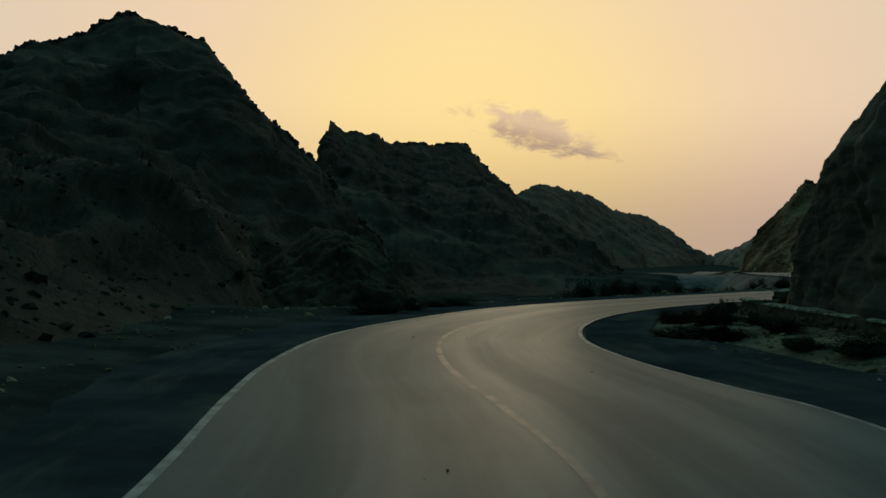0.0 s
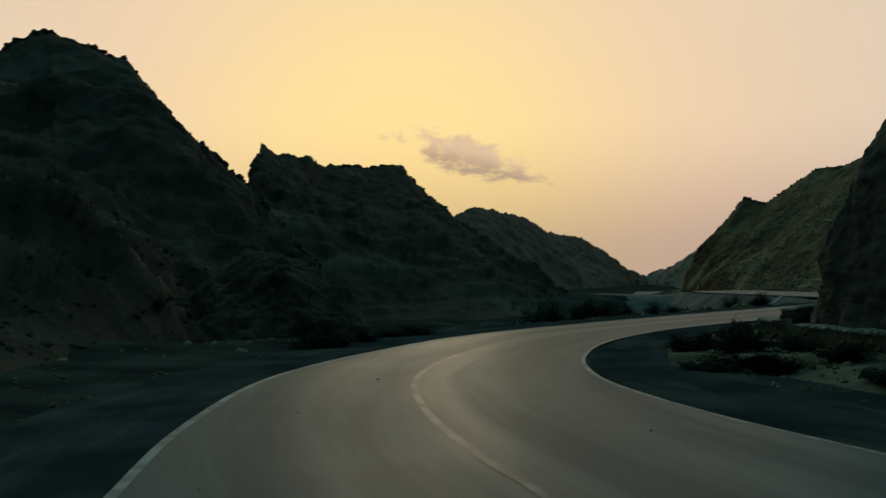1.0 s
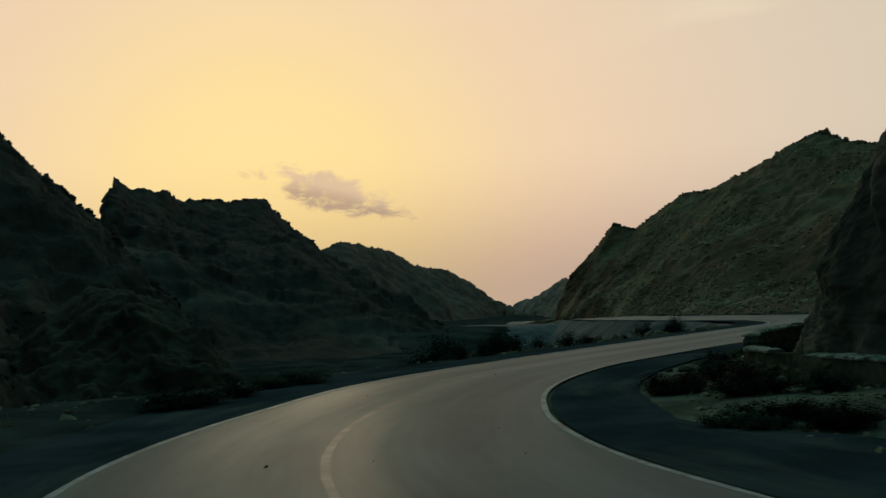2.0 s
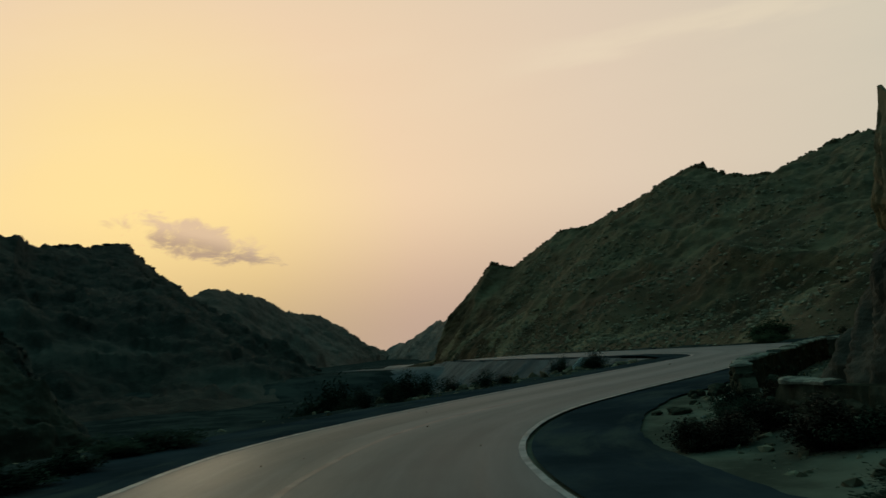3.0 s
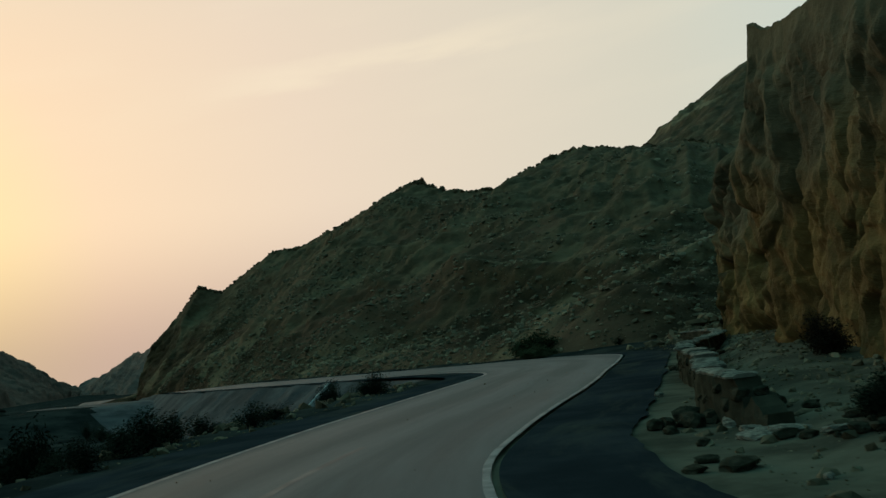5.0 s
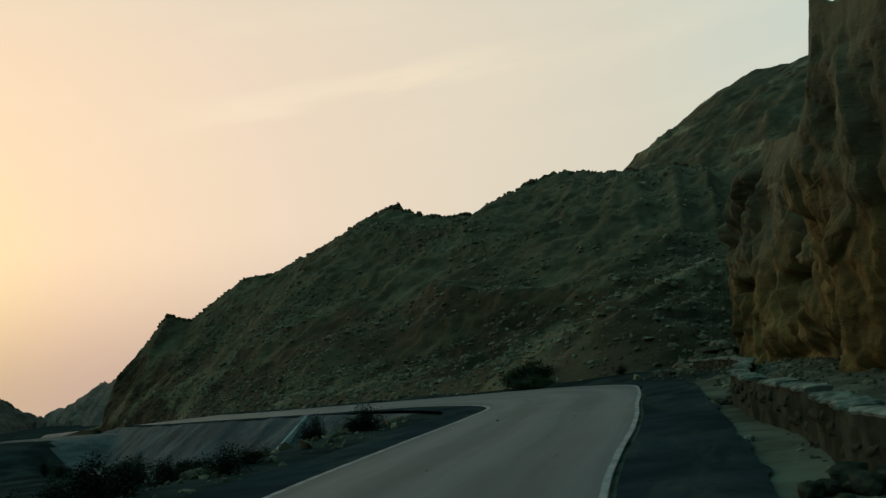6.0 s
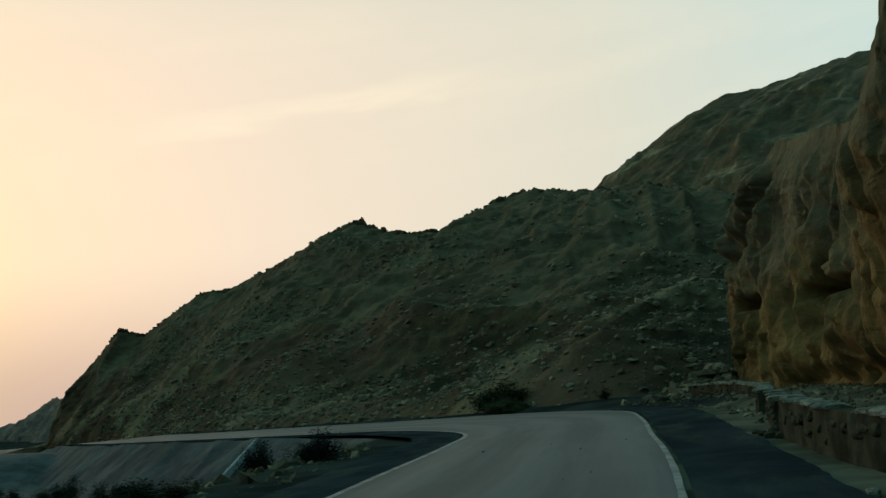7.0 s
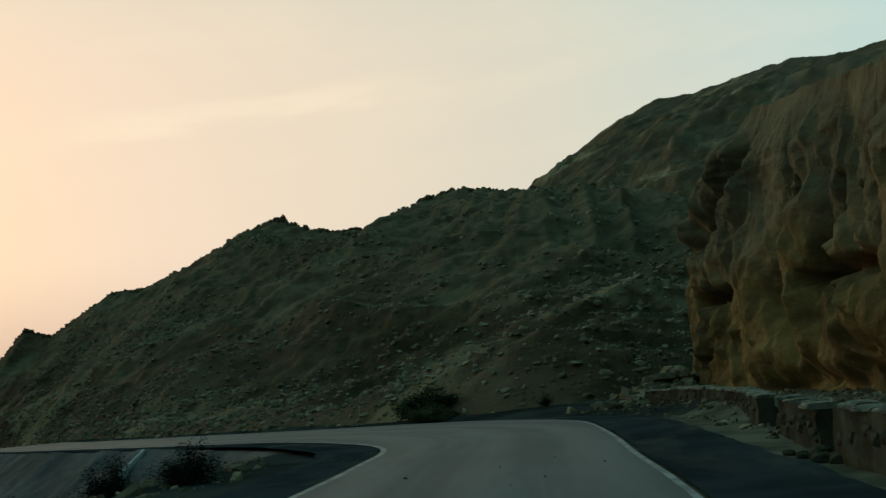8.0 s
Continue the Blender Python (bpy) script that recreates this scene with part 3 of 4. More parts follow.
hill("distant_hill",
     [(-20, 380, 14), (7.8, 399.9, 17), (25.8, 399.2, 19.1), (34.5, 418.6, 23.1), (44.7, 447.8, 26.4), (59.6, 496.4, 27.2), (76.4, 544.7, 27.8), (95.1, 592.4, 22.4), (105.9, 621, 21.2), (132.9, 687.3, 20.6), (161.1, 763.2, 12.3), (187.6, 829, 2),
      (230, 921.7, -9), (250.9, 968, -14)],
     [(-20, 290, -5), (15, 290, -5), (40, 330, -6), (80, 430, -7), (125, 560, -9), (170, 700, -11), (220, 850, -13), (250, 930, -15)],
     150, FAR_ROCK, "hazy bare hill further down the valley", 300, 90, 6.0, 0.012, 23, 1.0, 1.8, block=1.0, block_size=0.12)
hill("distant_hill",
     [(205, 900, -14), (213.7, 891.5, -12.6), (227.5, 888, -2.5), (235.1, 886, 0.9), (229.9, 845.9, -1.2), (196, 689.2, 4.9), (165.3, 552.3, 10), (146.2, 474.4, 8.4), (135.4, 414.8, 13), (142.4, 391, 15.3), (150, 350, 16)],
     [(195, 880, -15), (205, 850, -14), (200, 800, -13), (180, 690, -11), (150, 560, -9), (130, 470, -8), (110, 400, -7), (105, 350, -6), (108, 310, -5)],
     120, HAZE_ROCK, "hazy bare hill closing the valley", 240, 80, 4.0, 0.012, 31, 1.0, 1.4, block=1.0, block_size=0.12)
scree_hill = hill("rocky_hill",
     [(61, 215.1, -3), (62.1, 214.7, 0.2), (62.8, 214.5, 4.1), (66, 213.4, 7.7), (68.6, 211.5, 11.3), (70.4, 208.6, 14.6), (71.7, 208.2, 13.5), (73.2, 205.4, 13.2), (75.4, 201.3, 15.6), (78, 194.7, 18.3), (80.9, 190, 18.4), (83.3, 182.1, 20.1),
      (83.4, 170.7, 21.1), (82.5, 156.1, 23.2), (82.1, 148.1, 20.3), (83.1, 137.7, 18.6), (88.3, 137.6, 21.4), (94, 135.6, 23.6), (95.6, 127.5, 21.8), (96.3, 123.1, 21.1), (94.8, 114.6, 19.7), (92.1, 102.1, 15.7), (90, 90, 13)],
     [(62, 216, -6), (57, 204, -5.5), (52, 184, -5), (48.5, 164, -4.2), (46, 148, -3.2), (43.8, 135, -2.2), (41.6, 121, -1.6), (38.8, 106, -1.2), (37.0, 92, -0.9), (36.0, 80, -0.8), (35.1, 72.5, -0.7), (35.4, 67.5, -0.5), (38, 65.0, -0.3), (43, 65, 0.1), (52, 66, 1), (62, 70, 2)],
     60, SCREE, "broad hillside of scree and broken rock above the road", 520, 240, 2.4, 0.045, 41, 0.88, 0.8, 0.24, block=0.16, block_size=0.6, ribs=(0.60, 0.98, 0.45, 1.0, 0.9, 40))
hill("rocky_hill",
     [(150, 215, 24), (153.9, 196.8, 30.4), (163.1, 187.9, 36.4), (166.2, 184.6, 40.9), (168.7, 178.9, 44.8), (170, 172.7, 47.3), (171.8, 165.7, 49.2), (172.3, 158.5, 48.6), (171.4, 145.8, 48.9), (166.9, 134.2, 47.9), (162.4, 122, 44.8), (158.7, 107.2, 44.2), (150, 85, 43)],
     [(120, 200, 5), (112, 175, 6), (106, 150, 8), (102, 130, 9), (100, 112, 8), (96, 95, 6), (90, 80, 5)],
     80, HIGH_ROCK, "high rounded scree hill behind the lower slope", 260, 130, 3.5, 0.025, 53, 0.9, 0.5, block=0.4, block_size=0.3)
# clefts (minus) and swellings (plus) of the cliff: a line on its face, depth and half width
CLEFTS = [
    ([(34.0, 54.2, 7.2), (34.1, 54.5, 6.5), (34.8, 55.5, 5.8), (35.5, 56.4, 5.2), (36.1, 57.4, 4.5)], -0.95, 0.22),
    ([(36.2, 57.6, 4.4), (37.1, 58.9, 4.4), (37.9, 59.9, 4.2)], -0.45, 0.22),
    ([(37.2, 59.5, 2.9), (35.9, 57.8, 2.8), (34.9, 56.4, 2.8)], -1.2, 0.20),
    ([(35.4, 57.1, 2.7), (35.1, 57.2, 1.6)], -1.1, 0.17),
    ([(35.0, 57.0, 1.5), (35.8, 58.3, 1.0)], -1.0, 0.17),
    ([(31.4, 51.8, 4.9), (31.5, 52.0, 4.2), (31.8, 52.4, 3.4), (32.5, 53.4, 2.4)], -0.9, 0.24),
    ([(29.5, 49.9, 4.4), (29.6, 50.1, 3.6), (30.2, 50.8, 3.2), (30.5, 51.2, 2.6)], -0.8, 0.22),
    ([(32.6, 53.5, 2.5), (32.0, 53.1, 1.6)], -0.7, 0.45),
    ([(32.4, 53.7, 0.3), (30.7, 51.7, 0.4), (27.9, 48.8, 0.5), (24.5, 45.3, 0.5)], -0.6, 0.36),
    ([(36.8, 58.5, 4.1), (36.1, 57.9, 3.3)], -0.35, 0.2),
    ([(30.8, 51.5, 2.6), (29.3, 50.0, 2.7), (28.0, 48.6, 2.6)], -0.8, 0.2),
    ([(35.1, 55.4, 7.0), (36.5, 57.2, 6.2), (37.3, 58.8, 5.1)], 0.8, 0.8),
    ([(36.8, 58.8, 3.6), (35.3, 56.6, 3.7)], 0.5, 0.5),
    ([(36.0, 58.3, 2.2), (36.0, 58.4, 1.4)], 0.3, 0.5),
    ([(33.8, 54.9, 3.6), (33.2, 54.4, 1.2)], 0.5, 0.9),
    ([(29.0, 49.6, 1.7), (27.6, 48.2, 1.6)], 0.5, 0.7),
]
cliff = hill("ochre_cliff",
     [(17, 30.5, 2.0), (16.2, 32.5, 3.5), (16.8, 35, 5.6), (17.8, 36.9, 6.7), (19.6, 40, 6.95), (20.7, 42.0, 7.05), (21.1, 42.9, 7.45), (21.4, 43.3, 6.3), (22.6, 44.5, 5.4), (27.4, 47.8, 6.1), (30.9, 50.8, 7.0), (34.5, 55.0, 7.7), (37.1, 58.0, 7.0), (38.1, 60.0, 5.0), (43, 63, 3.5), (54, 65, 4)],
     [(13.2, 31, -0.4), (13.4, 33, -0.4), (15.4, 35.3, -0.4), (17.4, 37.6, -0.4), (20.8, 41.3, -0.4), (23.0, 43.8, -0.4), (25.2, 46, -0.4), (29, 50, -0.4), (33, 54.6, -0.4), (36.9, 60.2, -0.4), (42, 63.3, -0.4), (52, 64.5, -0.4)],
     14, CLIFF, "weathered ochre rock cliff behind the parapet wall", 700, 220, 0.8, 0.13, 61, 0.9, 0.15, 0.10, block=0.04, block_size=1.2, kind="cliff", away=(0.75, -0.65), crack=0.5, cuts=CLEFTS, smooth=False)
crag = hill("rock_crag",
     [(26, -12, 9), (17, 4, 8.6), (12.7, 17, 7.6), (10.95, 22.5, 6.6), (10.4, 25.4, 5.7), (10.0, 27.3, 4.4), (9.9, 28.6, 3.0), (10.6, 30.4, 1.7), (12.4, 31.8, 0.9), (14.8, 32.0, 0.8)],
     [(13, -12, 0), (11.2, 5, -0.3), (9.9, 16, -0.3), (9.6, 22, -0.3), (9.5, 26, -0.3), (9.55, 29.5, -0.3), (10.4, 32.2, -0.3), (12.2, 33.6, -0.3), (14.8, 33.6, -0.3)],
     14, BROWN, "dark furrowed rock crag rising behind the parapet wall", 420, 160, 0.7, 0.2, 71, 0.95, 0.15, 0.3, block=0.08, block_size=1.0, kind="cliff", away=(1.0, -0.25), crack=0.28)


hill("rock_spur",
     [(-9, 57, 0.0), (-6.8, 54, 1.8), (-5.2, 52.2, 2.7), (-4.2, 51.2, 2.6), (-2.4, 49.6, 1.9), (-1.3, 48.6, 0.9), (-0.6, 48.2, -0.1), (-0.3, 48, -1.3)],
     [(-8.5, 42.5, -2.6), (-7.5, 42, -2.6), (-6.3, 42, -2.6), (-5, 42.4, -2.6), (-3.2, 43.6, -2.6), (-1.9, 44.8, -2.6), (-1.0, 45.7, -2.6), (-0.4, 46.6, -2.6)],
     16, SPUR, "brown furrowed rock spur at the foot of the hill", 280, 150, 0.8, 0.16, 81, 0.85, 0.3, 0.3, block=0.07, block_size=0.8, away=(-0.35, 1.0), crack=0.7)


# ---- walls along the road ----
def part(name, mesh, parent, label=""):
    ob = new(name, mesh)
    ob.parent = parent
    if label:
        ob["label"] = label
    return ob


def lump_mesh(name, mat, seed, cuts=2, rough=0.18, box=0.75):
    """An angular stone about one metre across, to be scaled."""
    bm = bmesh.new()
    bmesh.ops.create_icosphere(bm, subdivisions=cuts, radius=0.5)
    for vert in bm.verts:
        p = vert.co
        m = max(abs(p.x), abs(p.y), abs(p.z))
        p = p.lerp(p * (0.42 / m), box)
        k = 1 + rough * noise.noise(p * 2.3 + Vector((seed * 7.1, seed, 0))) * 2
        vert.co = p * k
    mesh = bpy.data.meshes.new(name)
    bm.to_mesh(mesh)
    bm.free()
    mesh.materials.append(mat)
    return mesh


WALL_STONES = [lump_mesh("stone", STONE, k, 2, 0.10, 0.9) for k in range(5)]
LOOSE = [lump_mesh("loose_stone", STONE, 20 + k, 2, 0.22, 0.55) for k in range(5)]
rng = np.random.default_rng(5)


def parapet(line, height, label, ragged=0.0, broken=0.0):
    """A low wall of rough stones in courses on a mortar core, with cap slabs."""
    pts = resample(line, 40)
    run = np.r_[0, np.cumsum(np.linalg.norm(np.diff(pts, axis=0), axis=1))]
    length = run[-1]
    at = lambda s: np.array([np.interp(s, run, pts[:, k]) for k in range(3)])
    wall = new("parapet_wall")
    wall.location = at(length / 2)
    tagged(wall, label, "wall", "parapet walls along the road")
    bpy.context.view_layer.update()
    base = np.array(wall.location)
    top = height - 0.055
    fine = resample(line, max(24, int(length / 0.09)))
    ring = [(-0.17, -0.35), (-0.165, -0.1), (-0.16, 0.06), (-0.155, top * 0.45), (-0.15, top * 0.75), (-0.145, top), (0.145, top), (0.15, top * 0.75), (0.155, top * 0.45), (0.16, 0.06), (0.165, -0.1), (0.17, -0.35)]
    grid = np.stack([np.c_[offset(fine, o)[:, :2], fine[:, 2] + z] for o, z in ring], 1)
    if broken:
        run_fine = np.linspace(0, length, len(fine))
        stand = 0.12 + 0.88 * smooth01(run_fine + 0.9 * broken * fbm(fine, 4.5, 4, 0.7, 79), 0.1, broken)
        over = grid[..., 2] - fine[:, None, 2]
        grid[..., 2] = fine[:, None, 2] + np.where(over > 0, over * stand[:, None], over)
    push = 0.07 * fbm(grid, 3.4, 4, 0.65, 77) + 0.03 * fbm(grid, 0.9, 2, 0.5, 78)
    away = grid - fine[:, None]
    away[..., 2] = 0
    grid += away / (np.linalg.norm(away, axis=-1)[..., None] + 1e-6) * push[..., None]
    close = lambda row: np.repeat(row.mean(0)[None], len(row), 0) + (row - row.mean(0)) * np.array([0, 0, 1.0])
    grid = np.concatenate([close(grid[0])[None], grid, close(grid[-1])[None]]) - base
    ends = sheet_mesh("core", grid, STONE)
    part("core", ends, wall, "rough plastered stone core")
    for side in (-1, 1):
        s = rng.uniform(0, 0.6)
        while s < length:
            w = rng.uniform(0.2, 0.42)
            p, q = at(s), at(min(s + w, length))
            yaw = math.atan2(q[1] - p[1], q[0] - p[0])
            mid = (p + q) / 2
            nx, ny = math.sin(yaw) * side, -math.cos(yaw) * side
            hgt = rng.uniform(0.12, 0.2)
            stone = part("stone", WALL_STONES[rng.integers(5)], wall)
            stone.location = (mid[0] + nx * 0.1 - base[0], mid[1] + ny * 0.1 - base[1], mid[2] + rng.uniform(0.02, top - 0.12) - base[2])
            stone.rotation_euler = (rng.uniform(-0.1, 0.1), rng.uniform(-0.2, 0.2), yaw + rng.choice([0, math.pi]))
            stone.scale = (w * 1.1, 0.22, hgt)
            s += rng.uniform(0.2, 0.6)
    s = broken * 0.85
    while s < length - 0.2:
        w = min(rng.uniform(0.35, 1.25), length - s)
        if rng.random() >= ragged:
            rows = []
            tilt, lift0 = rng.uniform(-0.05, 0.05), rng.uniform(-0.018, 0.014)
            out = rng.uniform(-0.03, 0.05, 2)
            stops = np.linspace(s + rng.uniform(0.0, 0.03), s + w - rng.uniform(0.0, 0.03), 9)
            for n_row, t in enumerate(stops):
                p, q = at(t), at(t + 0.05) - at(t - 0.05)
                q = q / (np.linalg.norm(q[:2]) + 1e-9)
                chip = 0.03 if n_row in (0, 8) else 0.0
                near_, far_ = 0.17 + out[0] - chip + rng.uniform(-0.07, 0.04), 0.17 + out[1] - chip + rng.uniform(-0.07, 0.04)
                lift = lift0 + tilt * (t - s - w / 2) * 0.5 + rng.uniform(-0.02, 0.016) - chip * 0.3
                shape = [(-near_, top - 0.004), (-near_ - 0.008, height + lift - 0.025), (-near_ + 0.03, height + lift - 0.004), (0.0, height + lift), (far_ - 0.03, height + lift - 0.004), (far_ + 0.008, height + lift - 0.025), (far_, top - 0.004), (-near_, top - 0.004)]
                rows.append([(p[0] + q[1] * o - base[0], p[1] - q[0] * o - base[1], p[2] + z - base[2]) for o, z in shape])
            rows = [[tuple(np.mean(rows[0], 0))] * 8] + rows + [[tuple(np.mean(rows[-1], 0))] * 8]
            part("cap_slab", sheet_mesh("cap_slab", np.array(rows), CAP), wall, "pale mortar cap slab")
        s += w
    return wall


parapet([(9.3, 8, 0.08), (8.95, 15, 0.08), (8.6, 22, 0.09), (8.4, 27, 0.09), (8.45, 28.8, 0.09), (8.6, 30.4, 0.09)][::-1], 0.43, "low stone parapet wall with a pale mortar cap", 0.12, 0.35)
parapet([(10.6, 34.2, 0.05), (11.4, 35.8, 0.06), (12.6, 37.1, 0.08), (14.6, 39.1, 0.1), (17.1, 42.0, 0.1), (19.7, 44.7, 0.1)], 0.48, "low stone parapet wall with a pale mortar cap, its end broken", 0.12, 0.8)
parapet([(20.5, 45.4, 0.1), (23.4, 47.8, 0.1)], 0.42, "short length of stone parapet wall between two breaks", 0.2)
parapet([(25.0, 49.3, 0.1), (29.3, 52.8, 0.1), (32.6, 56.6, 0.1), (34.2, 59.4, 0.05)], 0.38, "low stone parapet wall round the outside of the bend")


# ---- loose rock ----
def scatter(name, places, sizes, mat, label, category, seed=1):
    """Many angular stones in one mesh."""
    r = np.random.default_rng(seed)
    phi = (1 + 5 ** 0.5) / 2
    ico = np.array([(-1, phi, 0), (1, phi, 0), (-1, -phi, 0), (1, -phi, 0), (0, -1, phi), (0, 1, phi), (0, -1, -phi), (0, 1, -phi), (phi, 0, -1), (phi, 0, 1), (-phi, 0, -1), (-phi, 0, 1)]) / 1.9
    tri = np.array([(0, 11, 5), (0, 5, 1), (0, 1, 7), (0, 7, 10), (0, 10, 11), (1, 5, 9), (5, 11, 4), (11, 10, 2), (10, 7, 6), (7, 1, 8),
                    (3, 9, 4), (3, 4, 2), (3, 2, 6), (3, 6, 8), (3, 8, 9), (4, 9, 5), (2, 4, 11), (6, 2, 10), (8, 6, 7), (9, 8, 1)])
    count = len(places)
    verts = ico[None] * r.uniform(0.55, 1.35, (count, 12, 1)) * (sizes[:, None, None] * r.uniform(0.6, 1.3, (count, 1, 3)) * np.array([1, 1, 0.75]))
    turn = r.uniform(0, 2 * math.pi, count)
    c, s = np.cos(turn)[:, None], np.sin(turn)[:, None]
    verts = np.stack([verts[..., 0] * c - verts[..., 1] * s, verts[..., 0] * s + verts[..., 1] * c, verts[..., 2]], -1) + places[:, None]
    faces = (tri[None] + 12 * np.arange(count)[:, None, None]).reshape(-1, 3)
    mesh = bpy.data.meshes.new(name)
    mesh.from_pydata(verts.reshape(-1, 3).tolist(), [], faces.tolist())
    mesh.materials.append(mat)
    return tagged(new(name, mesh), label, category, kind="stuff")


def on_slope(grid, count, low, high, left_u, right_u, seed):
    """Random places on a hillside between two heights (0 foot, 1 ridge) and two shares of its length."""
    r = np.random.default_rng(seed)
    nr, nc = grid.shape[:2]
    i = (nr - 1) * r.uniform(low, high, count)
    j = (nc - 1) * r.uniform(left_u, right_u, count)
    return grid[i.astype(int), j.astype(int)], r


p, r = on_slope(scree_hill, 34000, 0.0, 0.86, 0.22, 0.97, 2)
p = p[fbm(p, 0.12, 3, 0.5, 91) > -0.12 + 0.35 * r.random(len(p)) ** 2]
scatter("scree", p, 0.05 + 0.25 * r.random(len(p)) ** 3.5, SCREE_STONE, "grey angular scree lying on the hillside", "scree", 3)
p, r = on_slope(scree_hill, 6000, 0.0, 0.16, 0.42, 0.97, 22)
scatter("scree", p, 0.04 + 0.18 * r.random(len(p)) ** 4, SCREE_STONE, "grey angular scree at the foot of the hillside", "scree", 23)
p, r = on_slope(scree_hill, 900, 0.985, 1.0, 0.05, 0.95, 4)
scatter("crest_rocks", p, 0.12 + 0.3 * r.random(len(p)) ** 2, SCREE, "broken rocks along the crest of the hill", "rocks", 5)
p, r = on_slope(left_hill, 2600, 0.01, 0.35, 0.2, 0.95, 6)
scatter("scree", p, 0.05 + 0.17 * r.random(len(p)) ** 3, HILL, "dark rubble at the foot of the rocky hill", "scree", 7)
p, r = on_slope(left_hill, 900, 0.985, 1.0, 0.3, 0.97, 8)
scatter("crest_rocks", p, 0.12 + 0.35 * r.random(len(p)) ** 2, HILL, "broken rocks along the crest of the hill", "rocks", 9)
p, r = on_slope(spire_hill, 300, 0.985, 1.0, 0.36, 0.95, 10)
scatter("crest_rocks", p, 0.15 + 0.4 * r.random(len(p)) ** 2, HILL, "broken rocks along the jagged ridge", "rocks", 11)


r = np.random.default_rng(17)
q = np.stack([36.2 + 1.3 * r.normal(0, 0.8, 260), 60.4 + 0.9 * r.normal(0, 0.8, 260), np.zeros(260)], -1)
q[:, 2] = ground_height(q[:, 0], q[:, 1]) + 0.9 * np.exp(-((q[:, 0] - 36.8) ** 2 + (q[:, 1] - 60.6) ** 2) / 1.6) * r.random(260)
scatter("talus", q, 0.12 + 0.3 * r.random(260) ** 2, SLAB, "heap of fallen rock at the corner of the cliff", "rocks", 18)


def beside_road(count, line, low, high, start, stop, seed):
    """Random places on the ground beside an edge of the road, between two distances from it."""
    r = np.random.default_rng(seed)
    k = r.integers(int(np.argmax(line[:, 1] > start)), int(np.argmax(line[:, 1] > stop)), count)
    d = r.uniform(low, high, count)
    g = np.gradient(line[:, :2], axis=0)
    g /= np.linalg.norm(g, axis=1)[:, None]
    x, y = line[k, 0] + g[k, 1] * d, line[k, 1] - g[k, 0] * d
    return np.stack([x, y, ground_height(x, y)], -1), r


p, r = beside_road(5200, right, 2.0, 5.6, 8, 62, 12)
scatter("gravel", p, 0.012 + 0.10 * r.random(len(p)) ** 5, SLAB, "stones and gravel strewn beside the shoulder", "gravel", 13)
p, r = beside_road(2600, left, -14, -2.0, 4, 60, 14)
scatter("gravel", p, 0.015 + 0.11 * r.random(len(p)) ** 5, SLAB, "stones and gravel strewn beside the shoulder", "gravel", 15)


p, r = beside_road(700, left, -11, -2.0, 43, 63, 16)
scatter("wash_rocks", p, 0.04 + 0.20 * r.random(len(p)) ** 3, SLAB, "broken rocks lying in the dry wash", "rocks", 19)


r = np.random.default_rng(41)
k = r.integers(int(np.argmax(middle[:, 1] > 6)), int(np.argmax(middle[:, 1] > 50)), 46)
w = r.uniform(0.06, 0.94, 46)[:, None]
scatter("road_debris", left[k] * (1 - w) + right[k] * w + np.array([0, 0, 0.006]), 0.006 + 0.018 * r.random(46) ** 3, SLAB, "small stones and bits of litter on the asphalt", "debris", 42)


# ---- rubble of the broken wall ----
def rubble(x, y, size, label, squash=0.6, yaw=0.0, mesh=0, group="fallen stones of the broken wall", mat_label=""):
    z = float(ground_height(np.array([x]), np.array([y]))[0])
    ob = new("fallen_stone", LOOSE[mesh % 5])
    ob.scale = (size, size * 0.7, size * squash)
    ob.location = (x, y, z + size * squash * 0.3)
    ob.rotation_euler = (0.1 * math.sin(9 * x), 0.1 * math.cos(7 * y), yaw)
    return tagged(ob, label, "stone", group)


rubble(8.42, 32.75, 0.42, "flat dark slab lying at the edge of the shoulder", 0.3, 0.3, 0)
rubble(8.15, 33.0, 0.26, "flat dark slab lying at the edge of the shoulder", 0.3, 1.2, 1)
rubble(8.6, 33.3, 0.24, "flat dark slab lying at the edge of the shoulder", 0.4, 2.2, 3)
rubble(7.35, 30.5, 0.3, "broken grey stone beside the shoulder", 0.4, 2.0, 2)
rubble(7.2, 30.1, 0.22, "broken grey stone beside the shoulder", 0.5, 0.6, 4)
rubble(7.6, 30.3, 0.2, "broken grey stone beside the shoulder", 0.5, 1.4, 1)
rubble(9.5, 34.2, 0.2, "broken grey stone on the gravel", 0.5, 0.3, 3)
rubble(10.2, 35.4, 0.22, "broken grey stone on the gravel", 0.5, 1.3, 4)
rubble(20.1, 45.3, 0.32, "squared stone fallen from the wall", 0.6, 0.7, 0)
rubble(19.6, 45.0, 0.24, "squared stone fallen from the wall", 0.6, 1.9, 1)
PALE = lump_mesh("pale_stone", CAP, 33, 2, 0.2, 0.6)
for x, y, size in ((7.0, 30.05, 0.13), (7.45, 29.95, 0.15), (8.2, 31.7, 0.12), (14.0, 39.6, 0.2)):
    rubble(x, y, size, "pale broken piece of mortar beside the shoulder", 0.5, 7 * x, 0).data = PALE
for k in range(14):
    rubble(10.9 + rng.uniform(-0.6, 0.7), 35.3 + rng.uniform(-0.9, 0.8), rng.uniform(0.16, 0.36), "grey stone in the rubble of the fallen wall", rng.uniform(0.5, 0.8), rng.uniform(0, 6), k)
SLABS = lump_mesh("cap_piece", CAP, 41, 2, 0.12, 0.9)
